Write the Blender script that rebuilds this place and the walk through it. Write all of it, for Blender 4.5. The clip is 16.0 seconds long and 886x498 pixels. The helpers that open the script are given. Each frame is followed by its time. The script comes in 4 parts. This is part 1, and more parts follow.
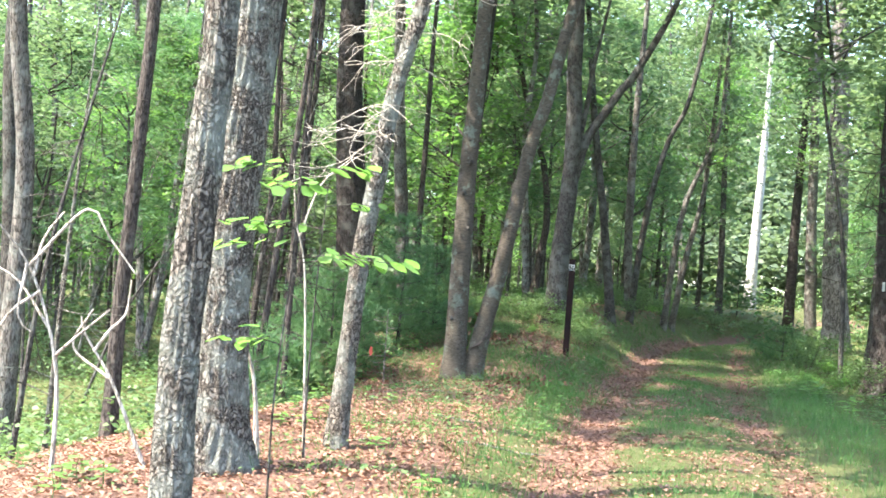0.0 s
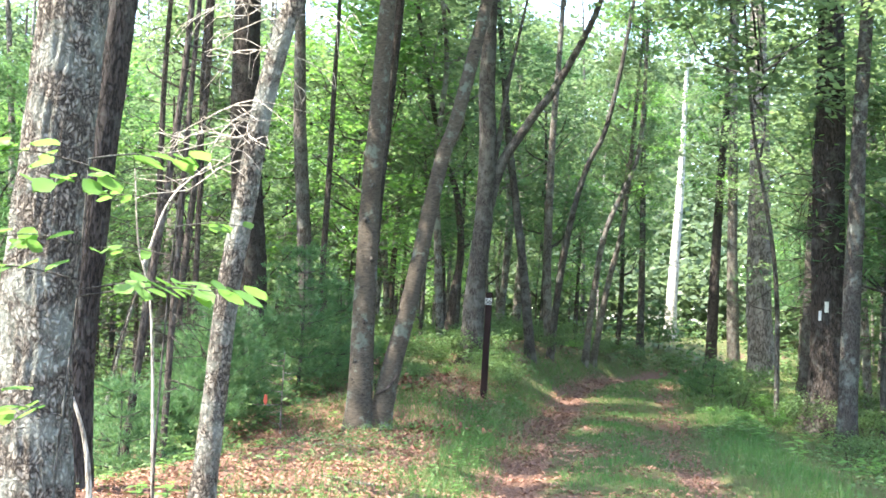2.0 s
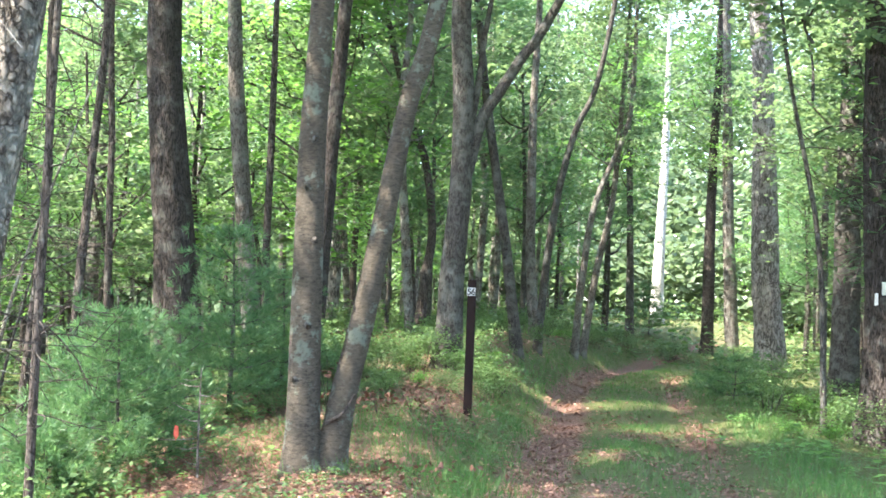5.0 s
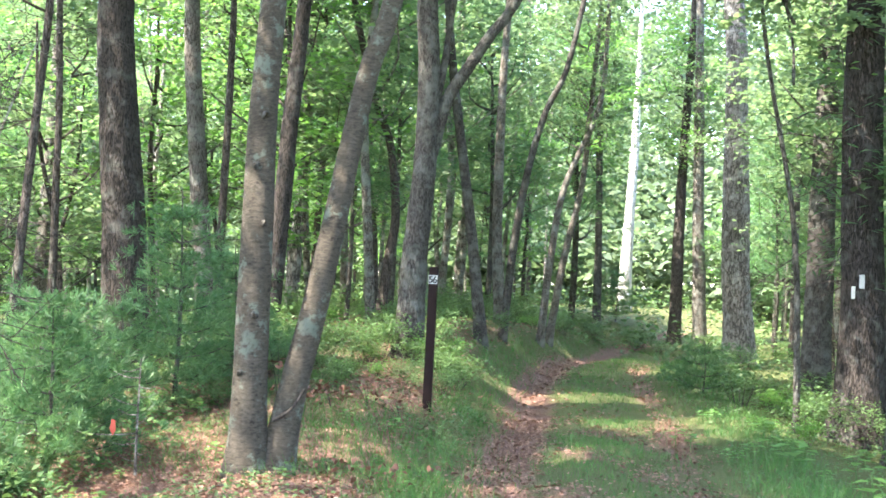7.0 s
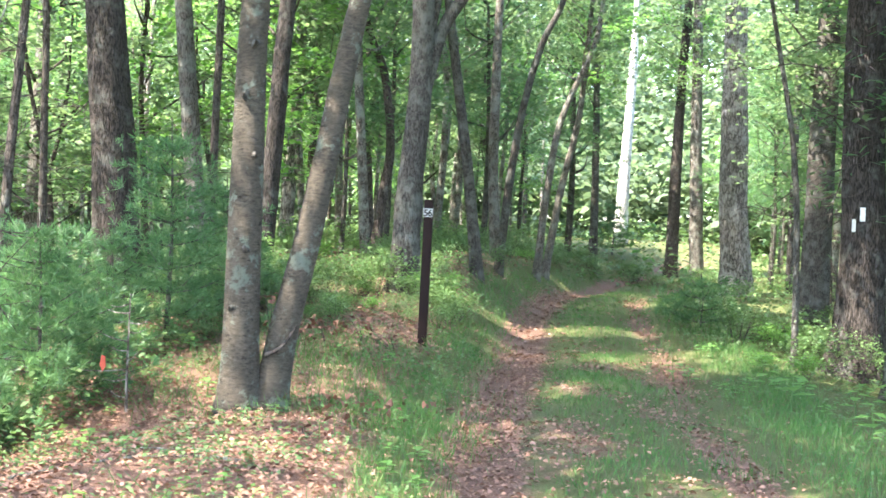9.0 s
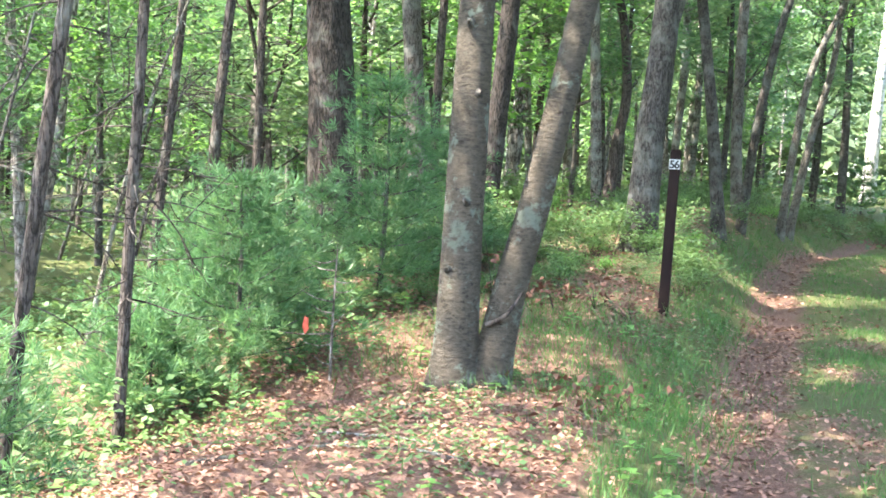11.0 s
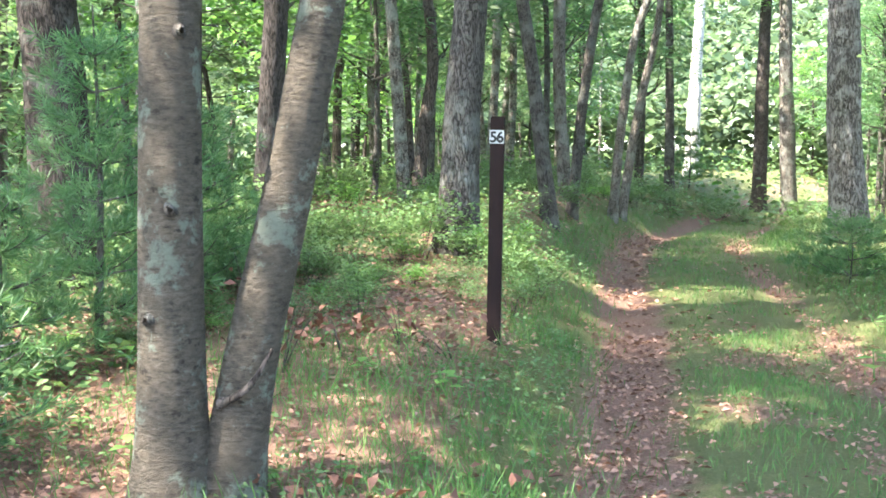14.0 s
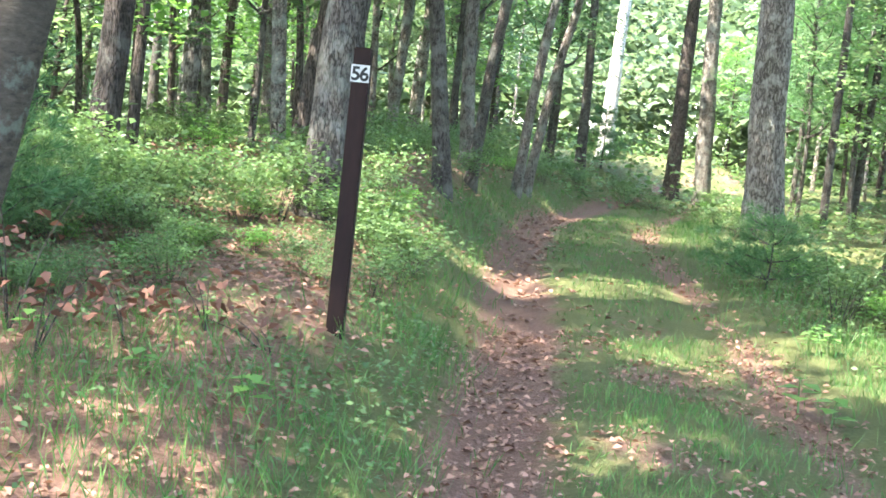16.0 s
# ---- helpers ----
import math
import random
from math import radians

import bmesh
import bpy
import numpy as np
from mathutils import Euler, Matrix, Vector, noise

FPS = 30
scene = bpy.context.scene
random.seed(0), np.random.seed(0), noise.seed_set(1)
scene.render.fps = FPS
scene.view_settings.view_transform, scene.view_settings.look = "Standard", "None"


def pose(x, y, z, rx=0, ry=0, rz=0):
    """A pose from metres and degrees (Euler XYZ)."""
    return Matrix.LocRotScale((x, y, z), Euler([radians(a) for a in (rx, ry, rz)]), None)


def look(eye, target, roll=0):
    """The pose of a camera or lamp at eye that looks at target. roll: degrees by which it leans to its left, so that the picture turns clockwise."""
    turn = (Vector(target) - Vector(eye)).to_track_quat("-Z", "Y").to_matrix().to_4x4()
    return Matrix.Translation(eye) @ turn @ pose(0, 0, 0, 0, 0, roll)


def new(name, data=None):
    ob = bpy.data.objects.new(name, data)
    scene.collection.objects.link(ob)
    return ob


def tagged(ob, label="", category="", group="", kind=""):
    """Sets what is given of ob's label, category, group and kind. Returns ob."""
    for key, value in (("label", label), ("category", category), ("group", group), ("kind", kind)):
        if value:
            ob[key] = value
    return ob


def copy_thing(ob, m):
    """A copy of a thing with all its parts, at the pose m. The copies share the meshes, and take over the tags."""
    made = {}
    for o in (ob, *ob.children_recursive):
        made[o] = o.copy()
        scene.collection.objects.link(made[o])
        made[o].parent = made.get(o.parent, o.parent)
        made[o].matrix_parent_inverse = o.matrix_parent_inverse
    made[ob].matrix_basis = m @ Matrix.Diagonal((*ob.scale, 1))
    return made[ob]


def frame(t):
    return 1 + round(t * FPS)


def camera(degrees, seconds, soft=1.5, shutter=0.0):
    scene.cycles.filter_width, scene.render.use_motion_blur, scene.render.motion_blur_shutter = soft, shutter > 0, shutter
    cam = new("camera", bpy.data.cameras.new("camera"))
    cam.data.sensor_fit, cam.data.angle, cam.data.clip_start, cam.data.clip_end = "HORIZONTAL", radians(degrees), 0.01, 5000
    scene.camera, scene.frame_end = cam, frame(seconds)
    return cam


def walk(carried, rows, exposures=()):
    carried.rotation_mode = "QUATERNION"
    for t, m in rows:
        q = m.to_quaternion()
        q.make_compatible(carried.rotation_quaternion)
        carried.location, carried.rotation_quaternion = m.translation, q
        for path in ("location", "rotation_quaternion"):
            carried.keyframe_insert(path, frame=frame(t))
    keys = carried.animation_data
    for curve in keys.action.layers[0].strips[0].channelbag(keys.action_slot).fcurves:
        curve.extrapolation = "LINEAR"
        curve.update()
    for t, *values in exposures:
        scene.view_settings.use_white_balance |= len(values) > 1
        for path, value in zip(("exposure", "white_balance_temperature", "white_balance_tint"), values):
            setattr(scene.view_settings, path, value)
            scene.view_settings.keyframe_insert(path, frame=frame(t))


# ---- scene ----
cam = camera(37.7, 16.0, 1.7)
PATH = [
    (0, (-0.879, -1.59, 1.174), (-0.784, 0.407, 1.221), 3.6),
    (0.5, (-0.807, -1.077, 1.147), (-0.63, 0.914, 1.213), 2.8),
    (1, (-0.773, -0.594, 1.183), (-0.601, 1.397, 1.268), 2.8),
    (1.5, (-0.748, -0.195, 1.188), (-0.597, 1.795, 1.318), 0.8),
    (2, (-0.621, 0.132, 1.17), (-0.401, 2.116, 1.282), 2.4),
    (2.5, (-0.603, 0.646, 1.135), (-0.37, 2.63, 1.233), 0.2),
    (3, (-0.62, 1.275, 1.121), (-0.423, 3.261, 1.24), 2.5),
    (3.2, (-0.589, 1.581, 1.098), (-0.333, 3.561, 1.209), 0.8),
    (5.3, (-0.132, 4.245, 1.38), (0.148, 6.224, 1.467), 1.4),
    (5.5, (-0.094, 4.362, 1.405), (0.219, 6.335, 1.498), 1.4),
    (6, (-0.091, 4.627, 1.392), (0.318, 6.582, 1.481), 1.9),
    (6.5, (-0.055, 4.715, 1.399), (0.318, 6.678, 1.461), 3.7),
    (7, (-0.04, 4.701, 1.384), (0.281, 6.674, 1.445), 2.0),
    (7.5, (-0.037, 4.681, 1.39), (0.279, 6.656, 1.426), 1.7),
    (8, (-0.03, 4.681, 1.395), (0.301, 6.653, 1.397), 1.9),
    (8.2, (-0.033, 4.673, 1.393), (0.3, 6.646, 1.383), 1.9),
    (10.3, (0.093, 5.751, 1.376), (0.372, 7.729, 1.28), 1.4),
    (10.5, (0.096, 5.872, 1.369), (0.292, 7.859, 1.257), 0.5),
    (11, (0.047, 6.343, 1.381), (0.04, 8.338, 1.248), 3.1),
    (11.5, (0.137, 6.877, 1.324), (0.167, 8.872, 1.197), -0.5),
    (12, (0.257, 7.426, 1.381), (0.305, 9.42, 1.231), 2.0),
    (12.5, (0.277, 8.02, 1.385), (0.352, 10.013, 1.238), 2.0),
    (13, (0.429, 8.502, 1.35), (0.62, 10.488, 1.221), -0.0),
    (13.5, (0.501, 8.97, 1.341), (0.684, 10.956, 1.182), 1.5),
    (14, (0.545, 9.481, 1.335), (0.808, 11.459, 1.196), 0.0),
    (14.5, (0.726, 9.872, 1.332), (1.071, 11.837, 1.191), 2.3),
    (15, (0.825, 10.301, 1.28), (1.145, 12.265, 1.075), 5.3),
    (15.5, (0.95, 10.751, 1.252), (1.368, 12.698, 1.062), 4.2),
    (16, (1.132, 11.174, 1.251), (1.536, 13.124, 1.064), 5.3),
]
EXPOSURE = [(0, 3.22), (3, 3.4), (6, 3.65), (10.5, 3.83), (14, 3.97), (16, 4.05)]
walk(cam, [(t, look(eye, target, roll)) for t, eye, target, roll in PATH], EXPOSURE)

# ---- world, sun ----
SUN_FROM = Vector((-0.84, -0.24, 1.38)).normalized()
world = bpy.data.worlds.new("sky")
scene.world = world
world.use_nodes = True
wn = world.node_tree
bg = wn.nodes["Background"]
sky = wn.nodes.new("ShaderNodeTexSky")
sky.sky_type = "NISHITA"
sky.sun_disc = False
sky.sun_elevation = math.asin(SUN_FROM.z)
sky.sun_rotation = math.atan2(SUN_FROM.x, SUN_FROM.y)
sky.air_density, sky.dust_density = 1.0, 1.5
wn.links.new(sky.outputs["Color"], bg.inputs["Color"])
bg.inputs["Strength"].default_value = 0.15
sun = new("sun", bpy.data.lights.new("sun", "SUN"))
sun.data.energy, sun.data.angle, sun.data.color = 3.2, radians(0.6), (1.0, 0.92, 0.79)
sun.matrix_world = look(SUN_FROM * 40, (0, 0, 0))

# ---- materials ----
rng = np.random.default_rng(7)


def mat(name):
    m = bpy.data.materials.new(name)
    m.use_nodes = True
    nt = m.node_tree
    return m, nt, nt.nodes["Principled BSDF"]


def node(nt, kind, **vals):
    n = nt.nodes.new("ShaderNode" + kind)
    for k, v in vals.items():
        n.inputs[k].default_value = v
    return n


def ramp(nt, fac, stops):
    r = nt.nodes.new("ShaderNodeValToRGB")
    el = r.color_ramp.elements
    while len(el) < len(stops):
        el.new(0.5)
    for e, (p, c) in zip(el, stops):
        e.position, e.color = p, (*c, 1)
    nt.links.new(fac, r.inputs["Fac"])
    return r.outputs["Color"]


def mixc(nt, fac, a, b, blend="MIX"):
    n = nt.nodes.new("ShaderNodeMix")
    n.data_type, n.blend_type = "RGBA", blend
    for sock, v in ((n.inputs[0], fac), (n.inputs[6], a), (n.inputs[7], b)):
        if hasattr(v, "is_linked"):
            nt.links.new(v, sock)
        else:
            sock.default_value = v if isinstance(v, (int, float)) else (*v, 1)
    return n.outputs[2]


def coords(nt, scale=(1, 1, 1)):
    tc = nt.nodes.new("ShaderNodeTexCoord")
    mp = nt.nodes.new("ShaderNodeMapping")
    mp.inputs["Scale"].default_value = scale
    nt.links.new(tc.outputs["Object"], mp.inputs["Vector"])
    return mp.outputs["Vector"]


def noise_tex(nt, vec, scale, detail=6.0, rough=0.6):
    n = node(nt, "TexNoise", Scale=scale, Detail=detail, Roughness=rough)
    if vec is not None:
        nt.links.new(vec, n.inputs["Vector"])
    return n.outputs["Fac"]


def bump(nt, bsdf, height, strength, dist):
    b = node(nt, "Bump", Strength=strength, Distance=dist)
    nt.links.new(height, b.inputs["Height"])
    nt.links.new(b.outputs["Normal"], bsdf.inputs["Normal"])


def bark(name, dark, light, lichen, ridge=22.0, flat=0.16, amount=0.35, depth=0.03, split=0.42):
    """Furrowed bark: long plates split by dark cracks, with grey-green lichen."""
    m, nt, b = mat(name)
    v = coords(nt, (1, 1, flat))
    plates = node(nt, "TexVoronoi", Scale=ridge)
    plates.feature = "DISTANCE_TO_EDGE"
    warp = nt.nodes.new("ShaderNodeVectorMath")
    warp.operation = "ADD"
    wob = node(nt, "TexNoise", Scale=11.0, Detail=7.0)
    nt.links.new(v, wob.inputs["Vector"])
    sc = nt.nodes.new("ShaderNodeVectorMath")
    sc.operation = "SCALE"
    sc.inputs["Scale"].default_value = 0.16
    nt.links.new(wob.outputs["Color"], sc.inputs[0])
    nt.links.new(v, warp.inputs[0])
    nt.links.new(sc.outputs[0], warp.inputs[1])
    nt.links.new(warp.outputs[0], plates.inputs["Vector"])
    grain = noise_tex(nt, coords(nt, (1, 1, 0.35)), 55.0, 9.0, 0.75)
    rag = nt.nodes.new("ShaderNodeMath")
    rag.operation = "MULTIPLY_ADD"
    rag.inputs[1].default_value = 0.55
    nt.links.new(grain, rag.inputs[0])
    nt.links.new(plates.outputs["Distance"], rag.inputs[2])
    crack = ramp(nt, rag.outputs[0], [(0.26, (0, 0, 0)), (split, (1, 1, 1))])
    tone = ramp(nt, grain, [(0.3, dark), (0.7, light)])
    col = mixc(nt, crack, tuple(c * 0.42 for c in dark), tone)
    patch = ramp(nt, noise_tex(nt, coords(nt), 5.0, 7.0, 0.65), [(0.62 - amount * 0.4, (0, 0, 0)), (0.72 - amount * 0.3, (1, 1, 1))])
    col = mixc(nt, mixc(nt, 0.55, (0, 0, 0), patch), col, lichen)
    nt.links.new(col, b.inputs["Base Color"])
    b.inputs["Roughness"].default_value = 0.9
    b.inputs["Specular IOR Level"].default_value = 0.2
    h = mixc(nt, 0.35, crack, grain)
    bump(nt, b, h, 0.9, depth)
    return m


def smooth_bark(name, dark, light, lichen):
    """Thin brown bark with short level flakes, dark knots and pale lichen blotches."""
    m, nt, b = mat(name)
    rings = noise_tex(nt, coords(nt, (1, 1, 2.6)), 20.0, 9.0, 0.75)
    blot = noise_tex(nt, coords(nt), 5.0, 8.0, 0.7)
    broad = noise_tex(nt, coords(nt, (1, 1, 0.6)), 2.2, 4.0, 0.6)
    tone = ramp(nt, rings, [(0.32, tuple(c * 0.85 for c in dark)), (0.53, light), (0.72, tuple(min(1, c * 1.55) for c in light))])
    tone = mixc(nt, ramp(nt, broad, [(0.4, (0, 0, 0)), (0.6, (0.75, 0.75, 0.75))]), tone, mixc(nt, 0.5, tone, dark))
    pale = ramp(nt, blot, [(0.54, (0, 0, 0)), (0.6, (0.8, 0.8, 0.8))])
    col = mixc(nt, pale, tone, lichen)
    knots = ramp(nt, noise_tex(nt, coords(nt, (1, 1, 1.3)), 13.0, 5.0, 0.6), [(0.62, (0, 0, 0)), (0.7, (0.85, 0.85, 0.85))])
    col = mixc(nt, knots, col, tuple(c * 0.5 for c in dark))
    nt.links.new(col, b.inputs["Base Color"])
    b.inputs["Roughness"].default_value = 0.85
    b.inputs["Specular IOR Level"].default_value = 0.2
    bump(nt, b, mixc(nt, 0.3, rings, blot), 1.0, 0.07)
    return m


def leafy(name, stops, glow=0.45, rough=0.5):
    """Thin leaf: part of the light passes through it."""
    m, nt, b = mat(name)
    geo = nt.nodes.new("ShaderNodeNewGeometry")
    info = nt.nodes.new("ShaderNodeObjectInfo")
    mixv = nt.nodes.new("ShaderNodeMath")
    mixv.operation = "MULTIPLY_ADD"
    nt.links.new(info.outputs["Random"], mixv.inputs[0])
    mixv.inputs[1].default_value = 0.3
    half = nt.nodes.new("ShaderNodeMath")
    half.operation = "MULTIPLY"
    half.inputs[1].default_value = 0.7
    nt.links.new(geo.outputs["Random Per Island"], half.inputs[0])
    nt.links.new(half.outputs[0], mixv.inputs[2])
    col = ramp(nt, mixv.outputs[0], stops)
    nt.links.new(col, b.inputs["Base Color"])
    b.inputs["Roughness"].default_value = rough
    b.inputs["Specular IOR Level"].default_value = 0.35
    tr = nt.nodes.new("ShaderNodeBsdfTranslucent")
    bright = mixc(nt, 1.0, col, (1.15, 1.18, 0.95), "MULTIPLY")
    nt.links.new(bright, tr.inputs["Color"])
    mx = nt.nodes.new("ShaderNodeMixShader")
    mx.inputs["Fac"].default_value = glow
    nt.links.new(b.outputs[0], mx.inputs[1])
    nt.links.new(tr.outputs[0], mx.inputs[2])
    nt.links.new(mx.outputs[0], nt.nodes["Material Output"].inputs["Surface"])
    return m


M_OAK = bark("oak_bark", (0.075, 0.061, 0.051), (0.29, 0.255, 0.215), (0.34, 0.365, 0.32), 36.0, 0.75, 0.4, 0.04, 0.5)
M_GREY = bark("grey_bark", (0.042, 0.036, 0.032), (0.105, 0.093, 0.083), (0.145, 0.152, 0.135), 34.0, 0.3, 0.35, 0.02)
M_PINE = bark("pine_bark", (0.024, 0.019, 0.017), (0.070, 0.057, 0.051), (0.11, 0.108, 0.098), 34.0, 0.2, 0.25, 0.03)
M_MID = bark("brown_grey_bark", (0.075, 0.064, 0.055), (0.20, 0.176, 0.155), (0.24, 0.245, 0.22), 30.0, 0.25, 0.35, 0.02)
M_SPOT = bark("spotted_bark", (0.04, 0.034, 0.03), (0.10, 0.088, 0.078), (0.20, 0.225, 0.20), 40.0, 0.3, 0.3, 0.02)
M_DARK = bark("dark_bark", (0.035, 0.028, 0.024), (0.11, 0.09, 0.08), (0.16, 0.16, 0.14), 28.0, 0.2, 0.15, 0.015)
M_PALE = bark("pale_bark", (0.36, 0.34, 0.31), (0.64, 0.62, 0.58), (0.66, 0.65, 0.61), 14.0, 0.2, 0.3, 0.01)
M_TWIN = smooth_bark("mottled_bark", (0.036, 0.029, 0.023), (0.105, 0.088, 0.068), (0.17, 0.195, 0.155))
M_LIGHT = bark("light_bark", (0.13, 0.108, 0.097), (0.40, 0.36, 0.33), (0.45, 0.43, 0.40), 16.0, 0.3, 0.3, 0.04, 0.5)
M_DEAD = bark("dead_wood", (0.30, 0.26, 0.22), (0.58, 0.52, 0.45), (0.6, 0.58, 0.52), 30.0, 0.08, 0.2, 0.006)
M_LEAF = leafy("leaf", [(0.0, (0.062, 0.10, 0.05)), (0.5, (0.115, 0.177, 0.09)), (1.0, (0.18, 0.25, 0.125))], 0.58)
M_FAR = leafy("far_leaf", [(0.0, (0.045, 0.076, 0.038)), (0.5, (0.104, 0.15, 0.084)), (1.0, (0.17, 0.23, 0.13))], 0.52)
M_YOUNG = leafy("young_leaf", [(0.0, (0.08, 0.18, 0.045)), (0.6, (0.13, 0.26, 0.065)), (1.0, (0.20, 0.34, 0.095))], 0.55)
M_SHRUB = leafy("shrub_leaf", [(0.0, (0.048, 0.09, 0.032)), (0.5, (0.092, 0.162, 0.058)), (1.0, (0.16, 0.24, 0.09))], 0.4)
M_NEEDLE = leafy("needle", [(0.0, (0.035, 0.085, 0.035)), (0.6, (0.08, 0.165, 0.07)), (1.0, (0.16, 0.27, 0.11))], 0.45)
M_GRASS = leafy("grass_blade", [(0.0, (0.03, 0.085, 0.022)), (0.55, (0.06, 0.145, 0.034)), (0.88, (0.11, 0.20, 0.055)), (1.0, (0.28, 0.25, 0.13))], 0.4)
M_FALLEN = leafy("fallen_leaf", [(0.0, (0.09, 0.047, 0.033)), (0.4, (0.21, 0.108, 0.078)), (0.8, (0.30, 0.17, 0.125)), (1.0, (0.36, 0.235, 0.175))], 0.12, 0.7)
M_RUST = leafy("withered_leaf", [(0.0, (0.07, 0.03, 0.02)), (1.0, (0.145, 0.064, 0.042))], 0.15, 0.7)


def ground_material():
    m, nt, b = mat("forest_floor")
    v = coords(nt)
    att = nt.nodes.new("ShaderNodeAttribute")
    att.attribute_name = "bare"
    fine = noise_tex(nt, v, 45.0, 10.0, 0.75)
    soil = ramp(nt, fine, [(0.25, (0.08, 0.045, 0.034)), (0.5, (0.17, 0.10, 0.075)), (0.75, (0.28, 0.18, 0.14))])
    moss = ramp(nt, fine, [(0.25, (0.045, 0.06, 0.02)), (0.55, (0.10, 0.11, 0.045)), (0.8, (0.20, 0.17, 0.09))])
    edge = nt.nodes.new("ShaderNodeMath")
    edge.operation = "ADD"
    nt.links.new(att.outputs["Fac"], edge.inputs[0])
    brk = nt.nodes.new("ShaderNodeMath")
    brk.operation = "MULTIPLY_ADD"
    nt.links.new(noise_tex(nt, v, 3.0, 8.0, 0.7), brk.inputs[0])
    brk.inputs[1].default_value, brk.inputs[2].default_value = 1.2, -0.6
    nt.links.new(brk.outputs[0], edge.inputs[1])
    fac = ramp(nt, edge.outputs[0], [(0.35, (0, 0, 0)), (0.65, (1, 1, 1))])
    nt.links.new(mixc(nt, fac, moss, soil), b.inputs["Base Color"])
    b.inputs["Roughness"].default_value = 0.95
    b.inputs["Specular IOR Level"].default_value = 0.15
    bump(nt, b, fine, 1.0, 0.04)
    return m


M_GROUND = ground_material()


def painted(name, col, rough=0.6, wear=0.25):
    m, nt, b = mat(name)
    n = noise_tex(nt, coords(nt, (1, 1, 0.2)), 40.0, 8.0, 0.7)
    nt.links.new(ramp(nt, n, [(0.3, tuple(c * (1 - wear) for c in col)), (0.75, tuple(min(1, c * (1 + wear)) for c in col))]), b.inputs["Base Color"])
    b.inputs["Roughness"].default_value = rough
    b.inputs["Specular IOR Level"].default_value = 0.2
    bump(nt, b, n, 0.3, 0.004)
    return m


M_POST = painted("brown_paint", (0.010, 0.0036, 0.0028), 0.8, 0.4)
M_PLATE = painted("weathered_white", (0.36, 0.35, 0.33), 0.6, 0.12)
M_WHITE = painted("white_paint", (0.78, 0.77, 0.74), 0.5, 0.06)
M_BLACK = painted("black_paint", (0.012, 0.012, 0.012), 0.5, 0.2)
M_TAPE = painted("orange_plastic", (0.34, 0.075, 0.05), 0.45, 0.1)

# ---- the lie of the land ----
RUT_Y = (-60, 0, 7.4, 15, 20.5, 24.1, 30.6, 36, 46, 70)
RUT_X = (-13, -1.0, 0.5, 2.08, 3.7, 4.56, 6.6, 9.0, 15.0, 32.0)
TRACK = 1.75


def sm(a):
    a = np.clip(a, 0, 1)
    return a * a * (3 - 2 * a)


def rut(y):
    return np.interp(y, RUT_Y, RUT_X)


def height(x, y):
    """The ground's height: a level track, a bank on its left that drops away into the wood."""
    x, y = np.asarray(x, float), np.asarray(y, float)
    c = rut(y) + TRACK / 2
    d = x - c
    z = np.interp(y, (-60, 15, 24, 32, 36, 42, 60, 150, 600), (-0.2, -0.2, -0.08, -0.14, -0.25, 0.1, 0.5, 2.0, 4.0))
    left = sm((-d - 0.8) / 1.5)
    z = z + left * np.interp(y, (0, 10, 14, 15, 16, 17.6, 21, 24, 30, 34, 40), (0.10, 0.13, 0.10, 0.12, 0.26, 0.46, 0.6, 0.85, 0.9, 0.8, 0.5))
    xe = np.interp(y, (-40, 0, 6, 9, 12, 14.5, 17, 22, 30, 60), (-4.0, -2.4, -2.5, -2.0, -1.0, 0.1, 0.3, 0.6, 1.5, 6.0))
    z = z - np.minimum(np.maximum(xe - x, 0) * 0.24, 1.1)
    z = z + sm((d - 1.5) / 2.5) * np.interp(y, (8, 14, 20, 26, 34), (0.0, -0.28, -0.28, 0.0, 0.12))
    z = z - 0.05 * np.exp(-((x - rut(y)) / 0.28) ** 2) - 0.05 * np.exp(-((x - rut(y) - TRACK) / 0.28) ** 2)
    z = z + 0.025 * np.sin(2.3 * x + 1.1 * y) * np.sin(1.7 * y - 0.6 * x) + 0.012 * np.sin(6.1 * x - 2.0 * y) * np.sin(5.3 * y + x)
    return z


def hz(x, y):
    return float(height(x, y))


def worn(x, y):
    """Uneven patches, 0 to 1, where the grass of the track is trodden thin."""
    w = np.sin(2.1 * x + 1.3 * np.sin(1.1 * y)) * np.sin(1.3 * y + 0.8 * np.sin(1.9 * x)) + 0.5 * np.sin(4.3 * x - 1.7 * y) * np.sin(3.1 * y + x)
    return sm(0.55 + 0.6 * w) * np.interp(y, (6, 10, 19, 22), (0.35, 1.0, 0.9, 0.3))


def bareness(x, y):
    """How much bare earth and litter: the two ruts, and the bank on the left."""
    r = np.exp(-((x - rut(y)) / 0.38) ** 2) * 0.95 + np.exp(-((x - rut(y) - TRACK) / 0.26) ** 2) * (0.66 + 0.2 * np.sin(1.1 * y))
    d = x - rut(y) - TRACK / 2
    r = np.maximum(r, 0.62 * worn(x, y) * np.exp(-((d - 0.1) / 0.8) ** 4))
    bank = sm((-d - 1.2) / 0.8) * np.interp(y, (-5, 9, 14.2, 15.5, 17.5, 40), (0.95, 0.95, 0.9, 0.75, 0.6, 0.3)) * sm((x + 4.5) / 1.5)
    return np.clip(np.maximum(r, bank), 0, 1)


